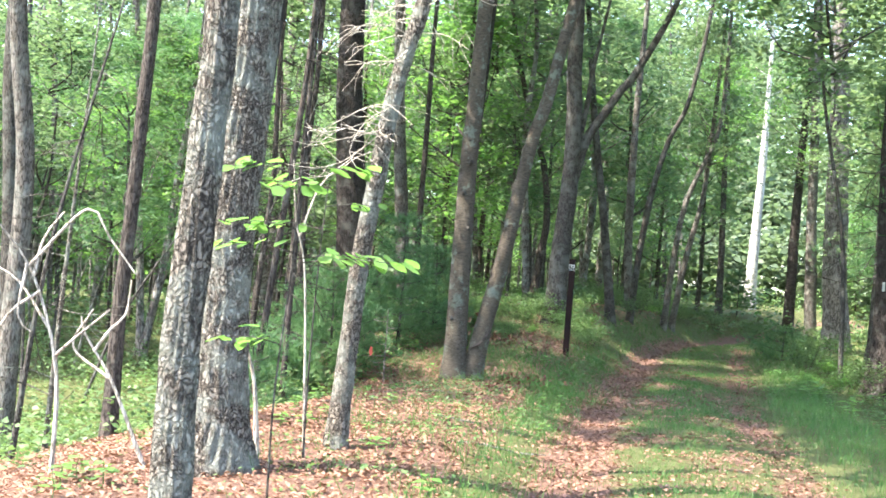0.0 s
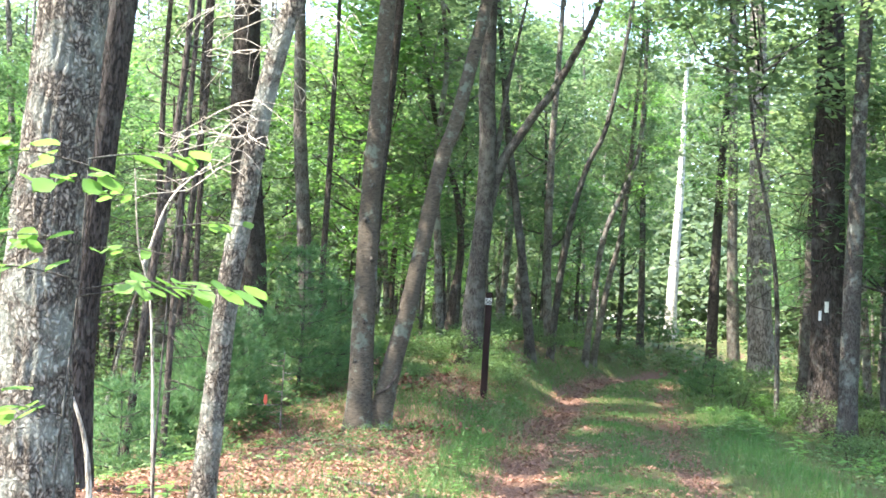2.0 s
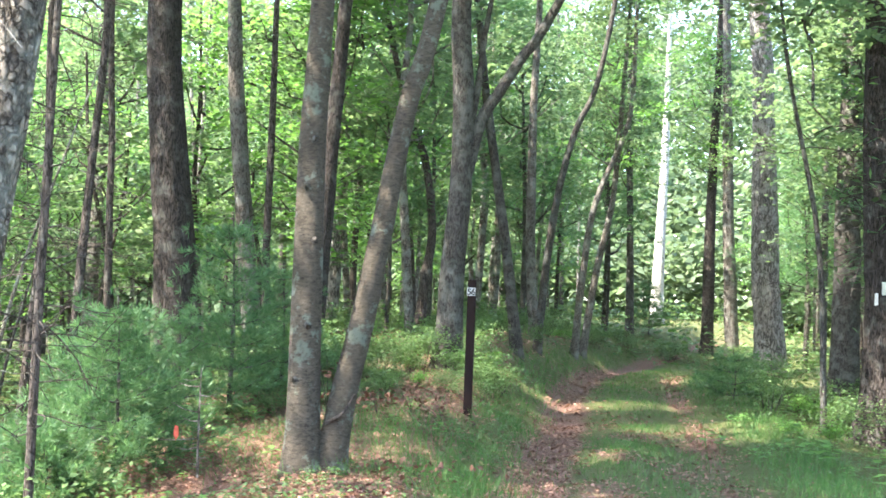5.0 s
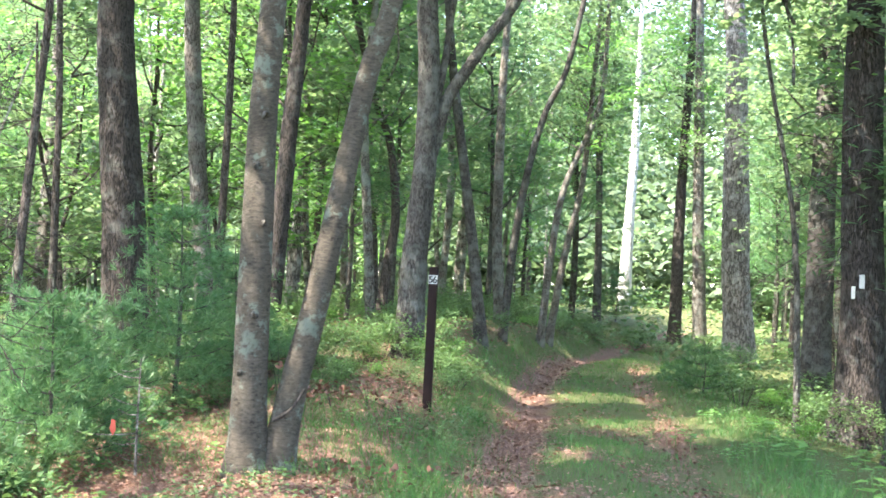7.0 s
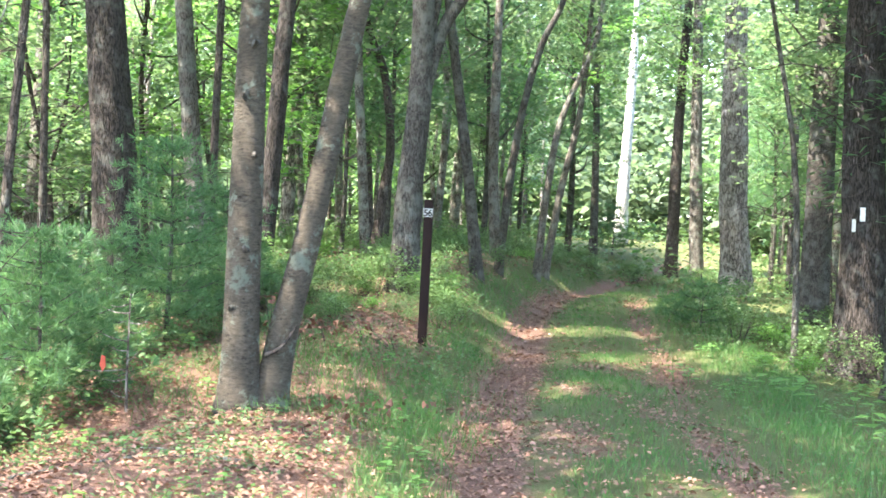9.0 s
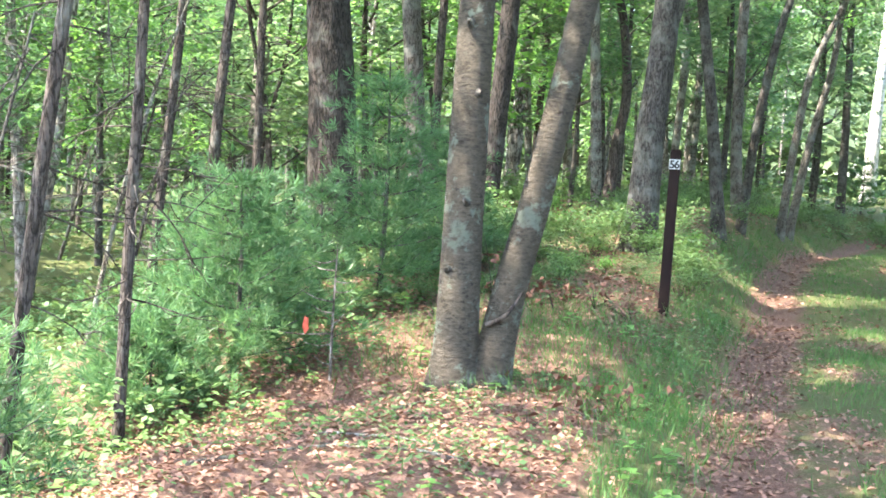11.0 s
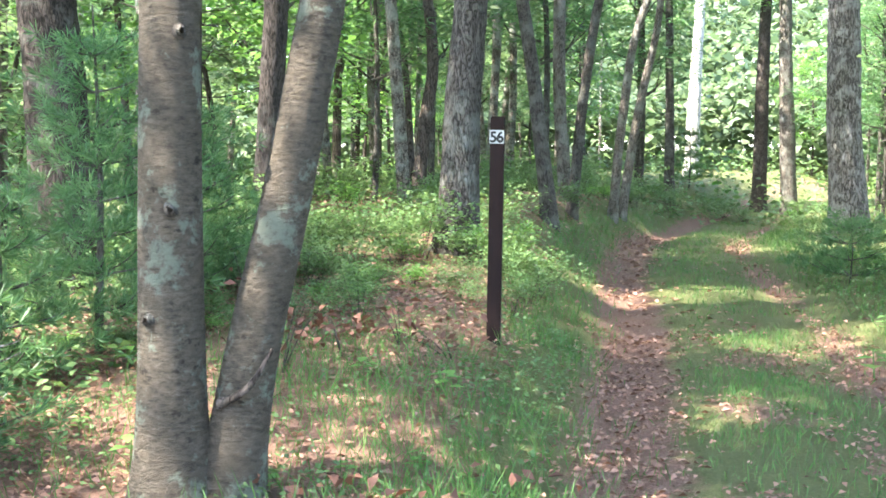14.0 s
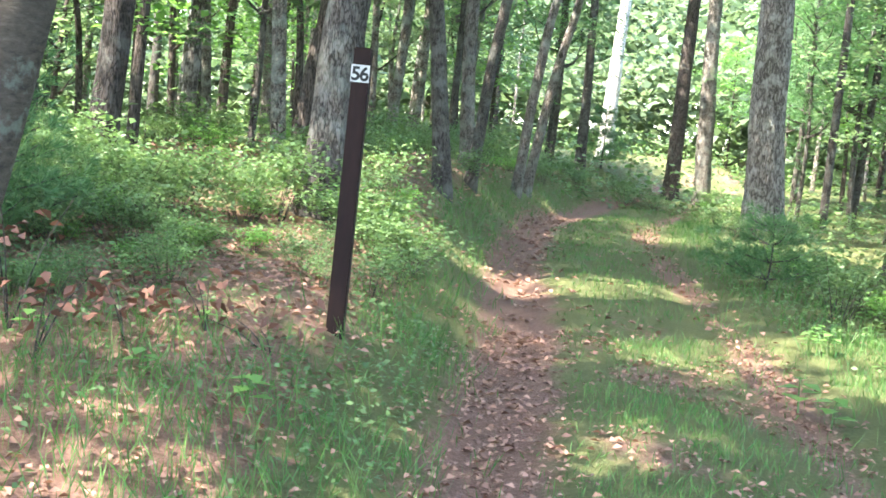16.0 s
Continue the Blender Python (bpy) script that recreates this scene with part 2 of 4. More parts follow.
# ---- mesh helpers ----
def mesh(name, verts, faces, material, smooth=False):
    me = bpy.data.meshes.new(name)
    me.from_pydata([tuple(v) for v in verts] if not isinstance(verts, list) else verts, [], faces if isinstance(faces, list) else faces.tolist())
    me.materials.append(material)
    if smooth:
        me.polygons.foreach_set("use_smooth", [True] * len(me.polygons))
    me.update()
    return me


def part(name, me, parent, label=""):
    ob = new(name, me)
    ob.parent = parent
    return tagged(ob, label) if label else ob


def thing(name, at, label, category, group="", kind=""):
    ob = new(name)
    ob.empty_display_size = 0.1
    ob.location = at
    return tagged(ob, label, category, group, kind)


class Build:
    """Gathers tubes and leaves into one mesh."""

    def __init__(self):
        self.v, self.f, self.n = [], [], 0

    def add(self, verts, faces):
        self.v.append(np.asarray(verts, float))
        self.f.append(np.asarray(faces) + self.n) if len(faces) else None
        self.n += len(verts)

    def tube(self, pts, radii, sides=8, lump=0.0, seed=0, ridges=0):
        pts, radii = np.asarray(pts, float), np.asarray(radii, float)
        tan = np.gradient(pts, axis=0)
        tan /= np.linalg.norm(tan, axis=1)[:, None] + 1e-9
        ref = np.array([0.0, 1.0, 0.0]) if abs(tan[:, 1].mean()) < 0.8 else np.array([1.0, 0, 0])
        u = np.cross(tan, ref)
        u /= np.linalg.norm(u, axis=1)[:, None] + 1e-9
        w = np.cross(tan, u)
        a = np.linspace(0, 2 * np.pi, sides, endpoint=False)
        s = np.concatenate([[0], np.cumsum(np.linalg.norm(np.diff(pts, axis=0), axis=1))])[:, None]
        k = 1 + lump * (0.5 * np.sin(2 * a + 1.3 * s + seed) + 0.35 * np.sin(3 * a - 2.1 * s + 2 * seed) + 0.4 * np.sin(4.1 * s + seed) * np.sin(a + seed))
        if ridges:
            k = k + lump * 0.9 * np.sin(ridges * a + 2.2 * np.sin(3.1 * s + seed) + 1.5 * np.sin(9 * s)) * (0.6 + 0.4 * np.sin(17 * s + 5 * a))
        ring = pts[:, None, :] + radii[:, None, None] * k[:, :, None] * (np.cos(a)[None, :, None] * u[:, None, :] + np.sin(a)[None, :, None] * w[:, None, :])
        n = len(pts)
        i = np.arange(n - 1)[:, None] * sides
        j = np.arange(sides)[None, :]
        q = np.stack([i + j, i + (j + 1) % sides, i + sides + (j + 1) % sides, i + sides + j], -1).reshape(-1, 4)
        self.add(ring.reshape(-1, 3), q)

    def leaves(self, centres, size, tilt=0.6, aspect=0.6, fold=0.25, droop=0.0, gen=rng):
        """Folded four-cornered leaves, facing mostly up."""
        c = np.asarray(centres, float)
        n = len(c)
        size = np.broadcast_to(size, (n,)) * gen.uniform(0.7, 1.3, n)
        az = gen.uniform(0, 2 * np.pi, n)
        ax = np.stack([np.cos(az), np.sin(az), gen.normal(-droop, tilt * 0.6, n)], 1)
        ax /= np.linalg.norm(ax, axis=1)[:, None]
        nz = np.stack([gen.normal(0, tilt, n), gen.normal(0, tilt, n), np.ones(n)], 1)
        side = np.cross(nz, ax)
        side /= np.linalg.norm(side, axis=1)[:, None]
        nrm = np.cross(ax, side)
        L, W = size[:, None], (size * aspect)[:, None]
        up = nrm * W * fold
        v = np.stack([c - ax * L * 0.5, c + side * W * 0.5 + up, c + ax * L * 0.5, c - side * W * 0.5 + up], 1)
        b = np.arange(n)[:, None] * 4
        self.add(v.reshape(-1, 3), b + np.arange(4)[None, :])

    def needles(self, bases, dirs, length, width, gen=rng):
        """Thin three-cornered needles from base along dir."""
        c, d = np.asarray(bases, float), np.asarray(dirs, float)
        n = len(c)
        d = d / (np.linalg.norm(d, axis=1)[:, None] + 1e-9)
        s = np.cross(d, gen.normal(0, 1, (n, 3)))
        s /= np.linalg.norm(s, axis=1)[:, None] + 1e-9
        L = (np.broadcast_to(length, (n,)) * gen.uniform(0.75, 1.2, n))[:, None]
        mid = c + d * L * 0.6
        v = np.stack([c - s * width * 0.3, mid - s * width * 0.5, c + d * L, mid + s * width * 0.5], 1)
        b = np.arange(n)[:, None] * 4
        self.add(v.reshape(-1, 3), b + np.arange(4)[None, :])

    def mesh(self, name, material, smooth=False):
        v = np.concatenate(self.v)
        f = np.concatenate(self.f)
        me = bpy.data.meshes.new(name)
        me.vertices.add(len(v))
        me.vertices.foreach_set("co", v.ravel())
        me.loops.add(f.size)
        me.loops.foreach_set("vertex_index", f.ravel().astype(np.int32))
        me.polygons.add(len(f))
        me.polygons.foreach_set("loop_start", np.arange(0, f.size, f.shape[1], dtype=np.int32))
        if smooth:
            me.polygons.foreach_set("use_smooth", np.ones(len(f), bool))
        me.materials.append(material)
        me.update()
        me.validate()
        return me


def spline(ctrl, step):
    """Smooth curve through the control points."""
    c = np.asarray(ctrl, float)
    if len(c) == 2:
        n = max(2, int(np.linalg.norm(c[1] - c[0]) / step))
        return c[0] + (c[1] - c[0]) * np.linspace(0, 1, n + 1)[:, None]
    p = np.vstack([2 * c[0] - c[1], c, 2 * c[-1] - c[-2]])
    out = []
    for i in range(1, len(p) - 2):
        n = max(2, int(np.linalg.norm(p[i + 1] - p[i]) / step))
        t = np.linspace(0, 1, n, endpoint=False)[:, None]
        a, b, cc, d = p[i - 1], p[i], p[i + 1], p[i + 2]
        out.append(0.5 * (2 * b + (cc - a) * t + (2 * a - 5 * b + 4 * cc - d) * t ** 2 + (3 * b - a - 3 * cc + d) * t ** 3))
    out.append(p[-2][None, :])
    return np.vstack(out)


# ---- ground ----
def build_ground():
    def steps(a, b, fine_a, fine_b, d):
        mid = np.arange(fine_a, fine_b + d / 2, d)
        lo = fine_a - np.cumsum(d * 1.16 ** np.arange(1, 60))
        hi = fine_b + np.cumsum(d * 1.16 ** np.arange(1, 60))
        return np.concatenate([lo[lo > a][::-1], mid, hi[hi < b]])
    xs, ys = steps(-700, 700, -5, 12, 0.1), steps(-700, 900, -3, 38, 0.12)
    X, Y = np.meshgrid(xs, ys)
    Z = height(X, Y) + 0.012 * np.sin(23 * X + 5 * np.sin(9 * Y)) * np.sin(21 * Y + 4 * np.sin(8 * X))
    v = np.stack([X, Y, Z], -1).reshape(-1, 3)
    nx, ny = len(xs), len(ys)
    i = np.arange(ny - 1)[:, None] * nx + np.arange(nx - 1)[None, :]
    b = Build()
    b.add(v, np.stack([i, i + 1, i + nx + 1, i + nx], -1).reshape(-1, 4))
    me = b.mesh("ground", M_GROUND, True)
    a = me.attributes.new("bare", "FLOAT", "POINT")
    a.data.foreach_set("value", bareness(v[:, 0], v[:, 1]).astype(np.float32))
    tagged(new("ground", me), "forest floor with two worn ruts, moss and leaf litter", "ground", kind="structure")


build_ground()


# ---- trees ----
def crown_mesh(name, seed, radius, tall, clumps, per, size, material, aspect=0.62, droop=0.15):
    """A broad-leaved crown: fine limbs that end in loose flat sprays of leaves."""
    g = np.random.default_rng(seed)
    b = Build()
    k = g.uniform(0, 1, clumps) ** 0.8
    az = g.uniform(0, 2 * np.pi, clumps) + 0.7 * np.sin(seed)
    lim = radius * np.sin(np.pi * (0.12 + 0.8 * k)) ** 0.7 * (0.75 + 0.3 * np.sin(3 * az + seed))
    r = lim * g.uniform(0.08, 1, clumps) ** 0.5
    c = np.stack([r * np.cos(az), r * np.sin(az), k * tall + g.normal(0, 0.1, clumps)], 1)
    out = []
    for q in c:
        spread = g.uniform(0.16, 0.36)
        out.append(q + g.normal(0, 1, (per, 3)) * (spread, spread, spread * 0.32))
    b.leaves(np.concatenate(out), size, 0.45, aspect, 0.2, droop, g)
    return b.mesh(name, material), c


CANOPY = [crown_mesh("canopy_leaves", 20 + i, 3.1, 5.5, 72, 52, 0.15, M_LEAF) for i in range(4)]
UNDER = [crown_mesh("understory_leaves", 40 + i, 1.9, 5.0, 62, 52, 0.12, M_LEAF if i < 2 else M_YOUNG) for i in range(3)]
UNDER.append(crown_mesh("pine_needles", 44, 1.7, 4.5, 70, 75, 0.17, M_NEEDLE, 0.14, -0.25))


def limb_mesh(tips, material, seed, count=12, r=0.022):
    """Limbs from the crown's axis out to some of its sprays."""
    g = np.random.default_rng(seed)
    b = Build()
    for q in tips[g.permutation(len(tips))[:count]]:
        root = np.array([0, 0, max(q[2] - 0.9 * np.hypot(q[0], q[1]) * 0.8, -1.2)])
        mid = (root + q) / 2 + g.normal(0, 0.12, 3) + (0, 0, -0.1)
        p = spline([root, mid, q], 0.3)
        b.tube(p, np.linspace(r, 0.008, len(p)), 5, 0.1, seed)
    return b.mesh("limbs", material, True)


LIMB_MESHES = {}


def add_crown(tree, kind, i, at, turn, scale, bark_mat):
    src = CANOPY if kind == "canopy" else UNDER
    me, tips = src[i % len(src)]
    key = (kind, i % len(src), bark_mat.name)
    if key not in LIMB_MESHES:
        LIMB_MESHES[key] = limb_mesh(tips, bark_mat, 60 + i)
    m = pose(*at, 0, 0, turn) @ Matrix.Diagonal((scale, scale, scale, 1))
    crown = tagged(part("crown", me, tree), kind="stuff")
    crown.matrix_basis = m
    limbs = tagged(part("branchwork", LIMB_MESHES[key], tree), kind="stuff")
    limbs.matrix_basis = m


def tree(name, label, xy_y, line, r, bark_mat, top=13.0, crown="canopy", seed=0, sides=20, step=0.12, flare=1.5, lump=0.06, ridges=0, category="tree", group=""):
    """A trunk along line = ((x, z), ...) in the plane y = xy_y, tapered, flared at the foot, with a crown."""
    line = [(x, z) for x, z in line]
    (x0, z0), (x1, z1) = line[0], line[1]
    g = hz(x0, xy_y)
    foot = x0 + (x0 - x1) / (z1 - z0) * (z0 - g) if z0 > g else x0
    foot = float(np.clip(foot, x0 - 0.4, x0 + 0.4))
    g = hz(foot, xy_y)
    pts = [(foot, xy_y, g - 0.15)] + [(x, xy_y, z) for x, z in line if z > g + 0.25]
    xa, za = line[-2]
    xb, zb = line[-1]
    lean = np.clip((xb - xa) / (zb - za), -0.35, 0.35)
    z = zb
    x = xb
    gen = np.random.default_rng(seed + 500)
    while z < top:
        z += 1.6
        lean = lean * 0.75 + gen.normal(0, 0.03)
        x += lean * 1.6
        pts.append((x, xy_y + gen.normal(0, 0.05) + (pts[-1][1] - xy_y), z))
    t = thing(name, (foot, xy_y, g), label, category, group)
    p = spline(np.array(pts) - np.array([foot, xy_y, g]), step)
    h = np.clip(p[:, 2] / (top - g), 0, 1)
    rad = r * (1 - 0.72 * h) * (1 + (flare - 1) * np.exp(-np.maximum(p[:, 2], 0) / (1.1 * r + 0.08)))
    b = Build()
    b.tube(p, rad, sides, lump, seed, ridges)
    part("trunk", b.mesh("trunk", bark_mat, True), t)
    if crown:
        last = p[-1]
        hgt = 5.5 if crown == "canopy" else 5.0
        add_crown(t, crown, seed, (last[0], last[1], last[2] - hgt * 0.75), (seed * 67) % 360, 1.0, bark_mat)
    return t, p


tree("oak_tree", "rough grey oak trunk with scaly lichen-spotted bark beside the trail", 3.14,
     [(-1.58, 0.35), (-1.58, 0.9), (-1.55, 1.31), (-1.53, 1.72), (-1.51, 2.14)], 0.072, M_OAK, 10.5, "canopy", 1, 56, 0.02, 1.7, 0.10, 15)
tree("oak_tree", "thick sunlit oak trunk with furrowed grey bark on the bank", 6.5,
     [(-1.85, 0.15), (-1.85, 0.72), (-1.83, 1.42), (-1.79, 2.13), (-1.75, 2.84)], 0.188, M_OAK, 13, "canopy", 2, 80, 0.02, 1.6, 0.065, 23)
tree("pine_tree", "dark pine trunk close behind a thick oak", 9.1,
     [(-2.08, 0.09), (-2.08, 0.95), (-2.04, 1.62), (-2.0, 2.29), (-1.94, 2.98)], 0.14, M_PINE, 13, "canopy", 3, 32, 0.05, 1.3, 0.05, 13)
SLIM, SLIM_PTS = tree("slim_tree", "slender leaning trunk with scaly pale bark and dead twigs above", 7.8,
     [(-1.12, 0.03), (-1.06, 0.79), (-1.02, 1.32), (-0.95, 1.82), (-0.88, 2.36), (-0.77, 2.86), (-0.68, 3.19)], 0.075, M_OAK, 9, "canopy", 4, 36, 0.03, 1.4, 0.06, 11)
tree("pine_tree", "tall dark pine trunk behind young green pines", 22.0,
     [(-1.32, 0.22), (-1.44, 2.05), (-1.53, 3.15), (-1.64, 4.63)], 0.30, M_PINE, 16, "canopy", 5, 40, 0.05, 1.25, 0.04, 17)
TWIN, TWIN_PTS = tree("twin_tree", "two-stemmed tree with mottled smooth bark, one stem leaning", 14.85,
     [(0.13, -0.1), (0.14, 0.94), (0.15, 1.82), (0.16, 2.7), (0.2, 3.5)], 0.137, M_TWIN, 11, "canopy", 6, 48, 0.04, 1.45, 0.05)
LEANING, LEANING_PTS = tree("twin_tree", "leaning stem of a two-stemmed tree, mottled smooth bark", 14.87,
     [(0.35, -0.05), (0.46, 0.52), (0.61, 1.18), (0.74, 1.84), (0.85, 2.47), (0.98, 3.1), (1.12, 3.56)], 0.112, M_TWIN, 9.5, "canopy", 7, 44, 0.04, 1.5, 0.06)
for piece in list(LEANING.children):
    piece.matrix_basis = Matrix.Translation(LEANING.location - TWIN.location) @ piece.matrix_basis
    piece.parent = TWIN
bpy.data.objects.remove(LEANING)
GREY, GREY_PTS = tree("forked_tree", "tall grey forked trunk standing among low bushes", 21.1,
     [(2.22, 0.59), (2.27, 1.81), (2.37, 3.26), (2.36, 4.36), (2.32, 5.08)], 0.175, M_GREY, 13, "canopy", 8, 40, 0.06, 1.35, 0.05, 15)
for bough, rr in (([(2.40, 3.0), (2.61, 3.79), (2.88, 4.24), (3.17, 4.7), (3.45, 5.09), (4.1, 6.4), (4.6, 8.0)], 0.095), ([(2.44, 3.6), (2.58, 4.37), (2.67, 5.11), (2.95, 6.6)], 0.06)):
    bb = Build()
    pp = spline([(x - GREY.location.x, 0.02, z - GREY.location.z) for x, z in bough], 0.12)
    bb.tube(pp, np.linspace(rr, rr * 0.3, len(pp)), 16, 0.08, 3)
    part("bough", bb.mesh("bough", M_GREY, True), GREY)
BLAZE, BLAZE_PTS = tree("blazed_tree", "big dark furrowed trunk with two white painted trail blazes", 19.7,
     [(7.62, -0.40), (7.68, 0.55), (7.67, 1.51), (7.63, 2.79), (7.62, 4.7)], 0.29, M_PINE, 15, "canopy", 9, 64, 0.05, 1.6, 0.05, 25)
# second crowns, mostly out of view, added to shade the right-hand trunks and ground
add_crown(GREY, "canopy", 3, (1.0, -1.5, 6.4), 110, 1.0, M_GREY)
add_crown(TWIN, "canopy", 0, (0.3, 0.1, 6.6), 200, 1.0, M_TWIN)
add_crown(BLAZE, "canopy", 2, (-1.5, -0.9, 5.0), 30, 1.0, M_PINE)
SIDE, SIDE_PTS = tree("pine_tree", "dark lichen-spotted trunk close beside the blazed tree", 18.0,
     [(7.26, -0.42), (7.28, 0.6), (7.29, 1.7), (7.33, 3.0), (7.35, 4.4)], 0.14, M_SPOT, 13, "canopy", 37, 36, 0.05, 1.5, 0.05, 15)
# extra crown, added only to keep the sun off this trunk
add_crown(SIDE, "canopy", 1, (-1.6, -0.6, 4.7), 75, 0.9, M_SPOT)
tree("pine_tree", "dark leaning pine trunk with fine dead twigs below the bank", 10.0,
     [(-3.17, -0.43), (-3.15, 0.67), (-3.11, 1.47), (-3.03, 3.24)], 0.072, M_DARK, 11, "canopy", 33, 24, 0.08, 1.3, 0.05, 9)
FAR = [
    ("pine_tree", "stout sunlit pine trunk with pale scaly bark", 33.5, [(11.73, -0.01), (11.57, 2.43), (11.53, 4.41), (11.46, 7.07), (11.37, 8.39)], 0.36, M_LIGHT, 17, "canopy", 10),
    ("dark_tree", "straight dark trunk beside a stout pine", 40.5, [(12.6, 0.19), (12.66, 3.41), (12.74, 5.83), (12.88, 8.44)], 0.187, M_DARK, 14, "canopy", 11),
    ("grey_tree", "straight grey trunk beyond the track", 40.0, [(13.16, 0.85), (13.05, 3.43), (12.99, 6.17), (12.92, 9.9)], 0.2, M_MID, 16, "canopy", 12),
    ("white_tree", "bare whitish trunk lit by the sun beyond the track", 50.0, [(14.01, 0.72), (14.12, 3.89), (14.24, 6.16), (14.32, 9.05)], 0.24, M_PALE, 12, "under", 13),
    ("grey_tree", "thin straight grey trunk beyond the track", 40.0, [(10.14, 0.28), (10.12, 3.3), (10.05, 6.65), (10.02, 9.7)], 0.12, M_GREY, 13, "canopy", 14),
    ("dark_tree", "thin curved dark trunk", 25.0, [(3.89, 0.86), (3.76, 1.95), (3.63, 2.85), (3.45, 4.01), (3.3, 5.09)], 0.1, M_GREY, 10, "under", 15),
    ("grey_tree", "pale grey trunk in the wood", 30.0, [(5.28, 0.76), (5.17, 2.11), (5.15, 3.57), (5.17, 5.5)], 0.115, M_MID, 12, "canopy", 16),
    ("leaning_tree", "slim dark trunk that leans over the track", 28.0, [(4.94, 0.92), (5.07, 2.27), (5.29, 3.63), (5.58, 4.7), (5.93, 5.45), (6.21, 6.63)], 0.085, M_GREY, 11, "under", 17),
    ("leaning_tree", "slim grey trunk that leans over the track", 32.0, [(6.61, 0.56), (6.77, 2.21), (7.03, 3.69), (7.74, 5.46), (7.88, 7.08)], 0.09, M_MID, 11, "under", 18),
    ("leaning_tree", "slim leaning trunk beside another", 33.0, [(7.07, 0.6), (7.34, 2.25), (7.68, 3.8), (7.83, 5.47)], 0.09, M_MID, 11, "under", 19),
    ("dark_tree", "thin crooked dark trunk among bushes", 26.0, [(2.41, 0.89), (2.5, 1.74), (2.61, 2.58), (2.47, 3.79), (2.21, 4.44)], 0.09, M_DARK, 9, "under", 20),
    ("pine_tree", "pine trunk with pale patches in the wood", 24.0, [(-0.37, 0.78), (-0.5, 2.18), (-0.65, 3.83), (-0.76, 5.49)], 0.15, M_MID, 14, "canopy", 21),
    ("dark_tree", "thin dark trunk in the wood", 23.0, [(-0.18, 0.89), (-0.19, 2.15), (-0.16, 3.73), (-0.14, 5.32)], 0.065, M_DARK, 11, "under", 22),
    ("dark_tree", "dark trunk behind a two-stemmed tree", 22.0, [(0.5, 1.0), (0.55, 1.69), (0.62, 2.89), (0.72, 4.26), (0.79, 5.17)], 0.13, M_PINE, 13, "canopy", 23),
    ("grey_tree", "pale sunlit trunk deep in the wood", 30.0, [(1.16, 1.62), (1.3, 3.83), (1.33, 5.82)], 0.14, M_LIGHT, 12, "canopy", 24),
    ("dark_tree", "thin dark trunk with fine dead twigs", 19.0, [(-2.34, 0.16), (-2.24, 1.89), (-2.15, 3.1), (-2.06, 4.32)], 0.06, M_DARK, 11, "under", 25),
    ("dark_tree", "thin dark trunk with bare twigs in the wood", 22.0, [(-2.4, 0.2), (-2.31, 1.0), (-2.31, 2.75), (-2.31, 3.48)], 0.06, M_DARK, 11, "under", 26),
    ("dark_tree", "thin dark trunk among bare twigs", 19.0, [(-2.84, 0.17), (-2.65, 2.51), (-2.65, 3.06)], 0.055, M_DARK, 11, "under", 27),
    ("grey_tree", "pale thin trunk of a leaning pair", 22.0, [(-5.08, -0.35), (-5.21, 1.36), (-5.31, 2.5)], 0.08, M_LIGHT, 10, "under", 28),
    ("grey_tree", "pale thin leaning trunk of a pair", 22.0, [(-4.96, 0.01), (-4.73, 1.39), (-4.58, 3.08)], 0.08, M_LIGHT, 10, "under", 29),
    ("pine_tree", "tall grey trunk behind the blazed tree", 25.0, [(9.58, 0.03), (9.63, 2.02), (9.66, 3.9), (9.7, 5.8)], 0.25, M_GREY, 14, "canopy", 30),
    ("grey_tree", "thin pale crooked stem", 20.0, [(6.98, 0.1), (6.95, 1.49), (6.87, 2.41), (6.76, 3.04)], 0.045, M_GREY, 8, "under", 31),
    ("pine_tree", "grey pine trunk with dead branches deep in the wood", 16.0, [(-5.79, 0.02), (-5.83, 1.53), (-5.98, 3.8)], 0.13, M_GREY, 13, "canopy", 34),
    ("dark_tree", "thin dark stem in the hollow below the bank", 13.0, [(-2.2, -0.2), (-2.06, 1.2), (-1.85, 3.2)], 0.042, M_DARK, 11, "canopy", 35),
    ("dark_tree", "thin dark stem beside another in the hollow", 14.5, [(-1.98, -0.2), (-1.95, 1.2), (-1.9, 3.0)], 0.04, M_DARK, 11, "canopy", 36),
    ("grey_tree", "tall pale trunk deep in the wood", 30.0, [(-3.6, 0.5), (-3.5, 3.0), (-3.4, 6.0)], 0.16, M_MID, 14, "canopy", 32),
]
# crowns added above the view to shade bushes and track: seed: height
SHADE_CROWNS = {34: 7.0, 36: 6.5}
# leafy sprays that hang low on some stems: seed of the tree: (height, scale)
LOW_SPRAYS = {18: (4.6, 0.85), 19: (5.0, 0.8), 24: (3.2, 0.7), 14: (4.6, 0.9), 12: (5.2, 0.9), 11: (5.6, 0.9), 30: (3.6, 0.9), 28: (2.6, 0.8), 29: (3.0, 0.7)}
for nm, lb, yy, ln, rr, mm, tp, cr, sd in FAR:
    ob, line = tree(nm, lb, yy, ln, rr, mm, tp, cr, sd, 18, 0.12, 1.3, 0.06, 9 if rr > 0.1 else 0)
    if sd in SHADE_CROWNS:
        add_crown(ob, "canopy", sd + 1, (0.7, 1.0, SHADE_CROWNS[sd]), 29 * sd, 1.0, mm)
    if sd in LOW_SPRAYS:
        up, size = LOW_SPRAYS[sd]
        q = line[int(np.argmin(abs(line[:, 2] - up)))]
        add_crown(ob, "under", sd % 3, (q[0], q[1] + 0.3, up - 0.5), 41 * sd, size, mm)


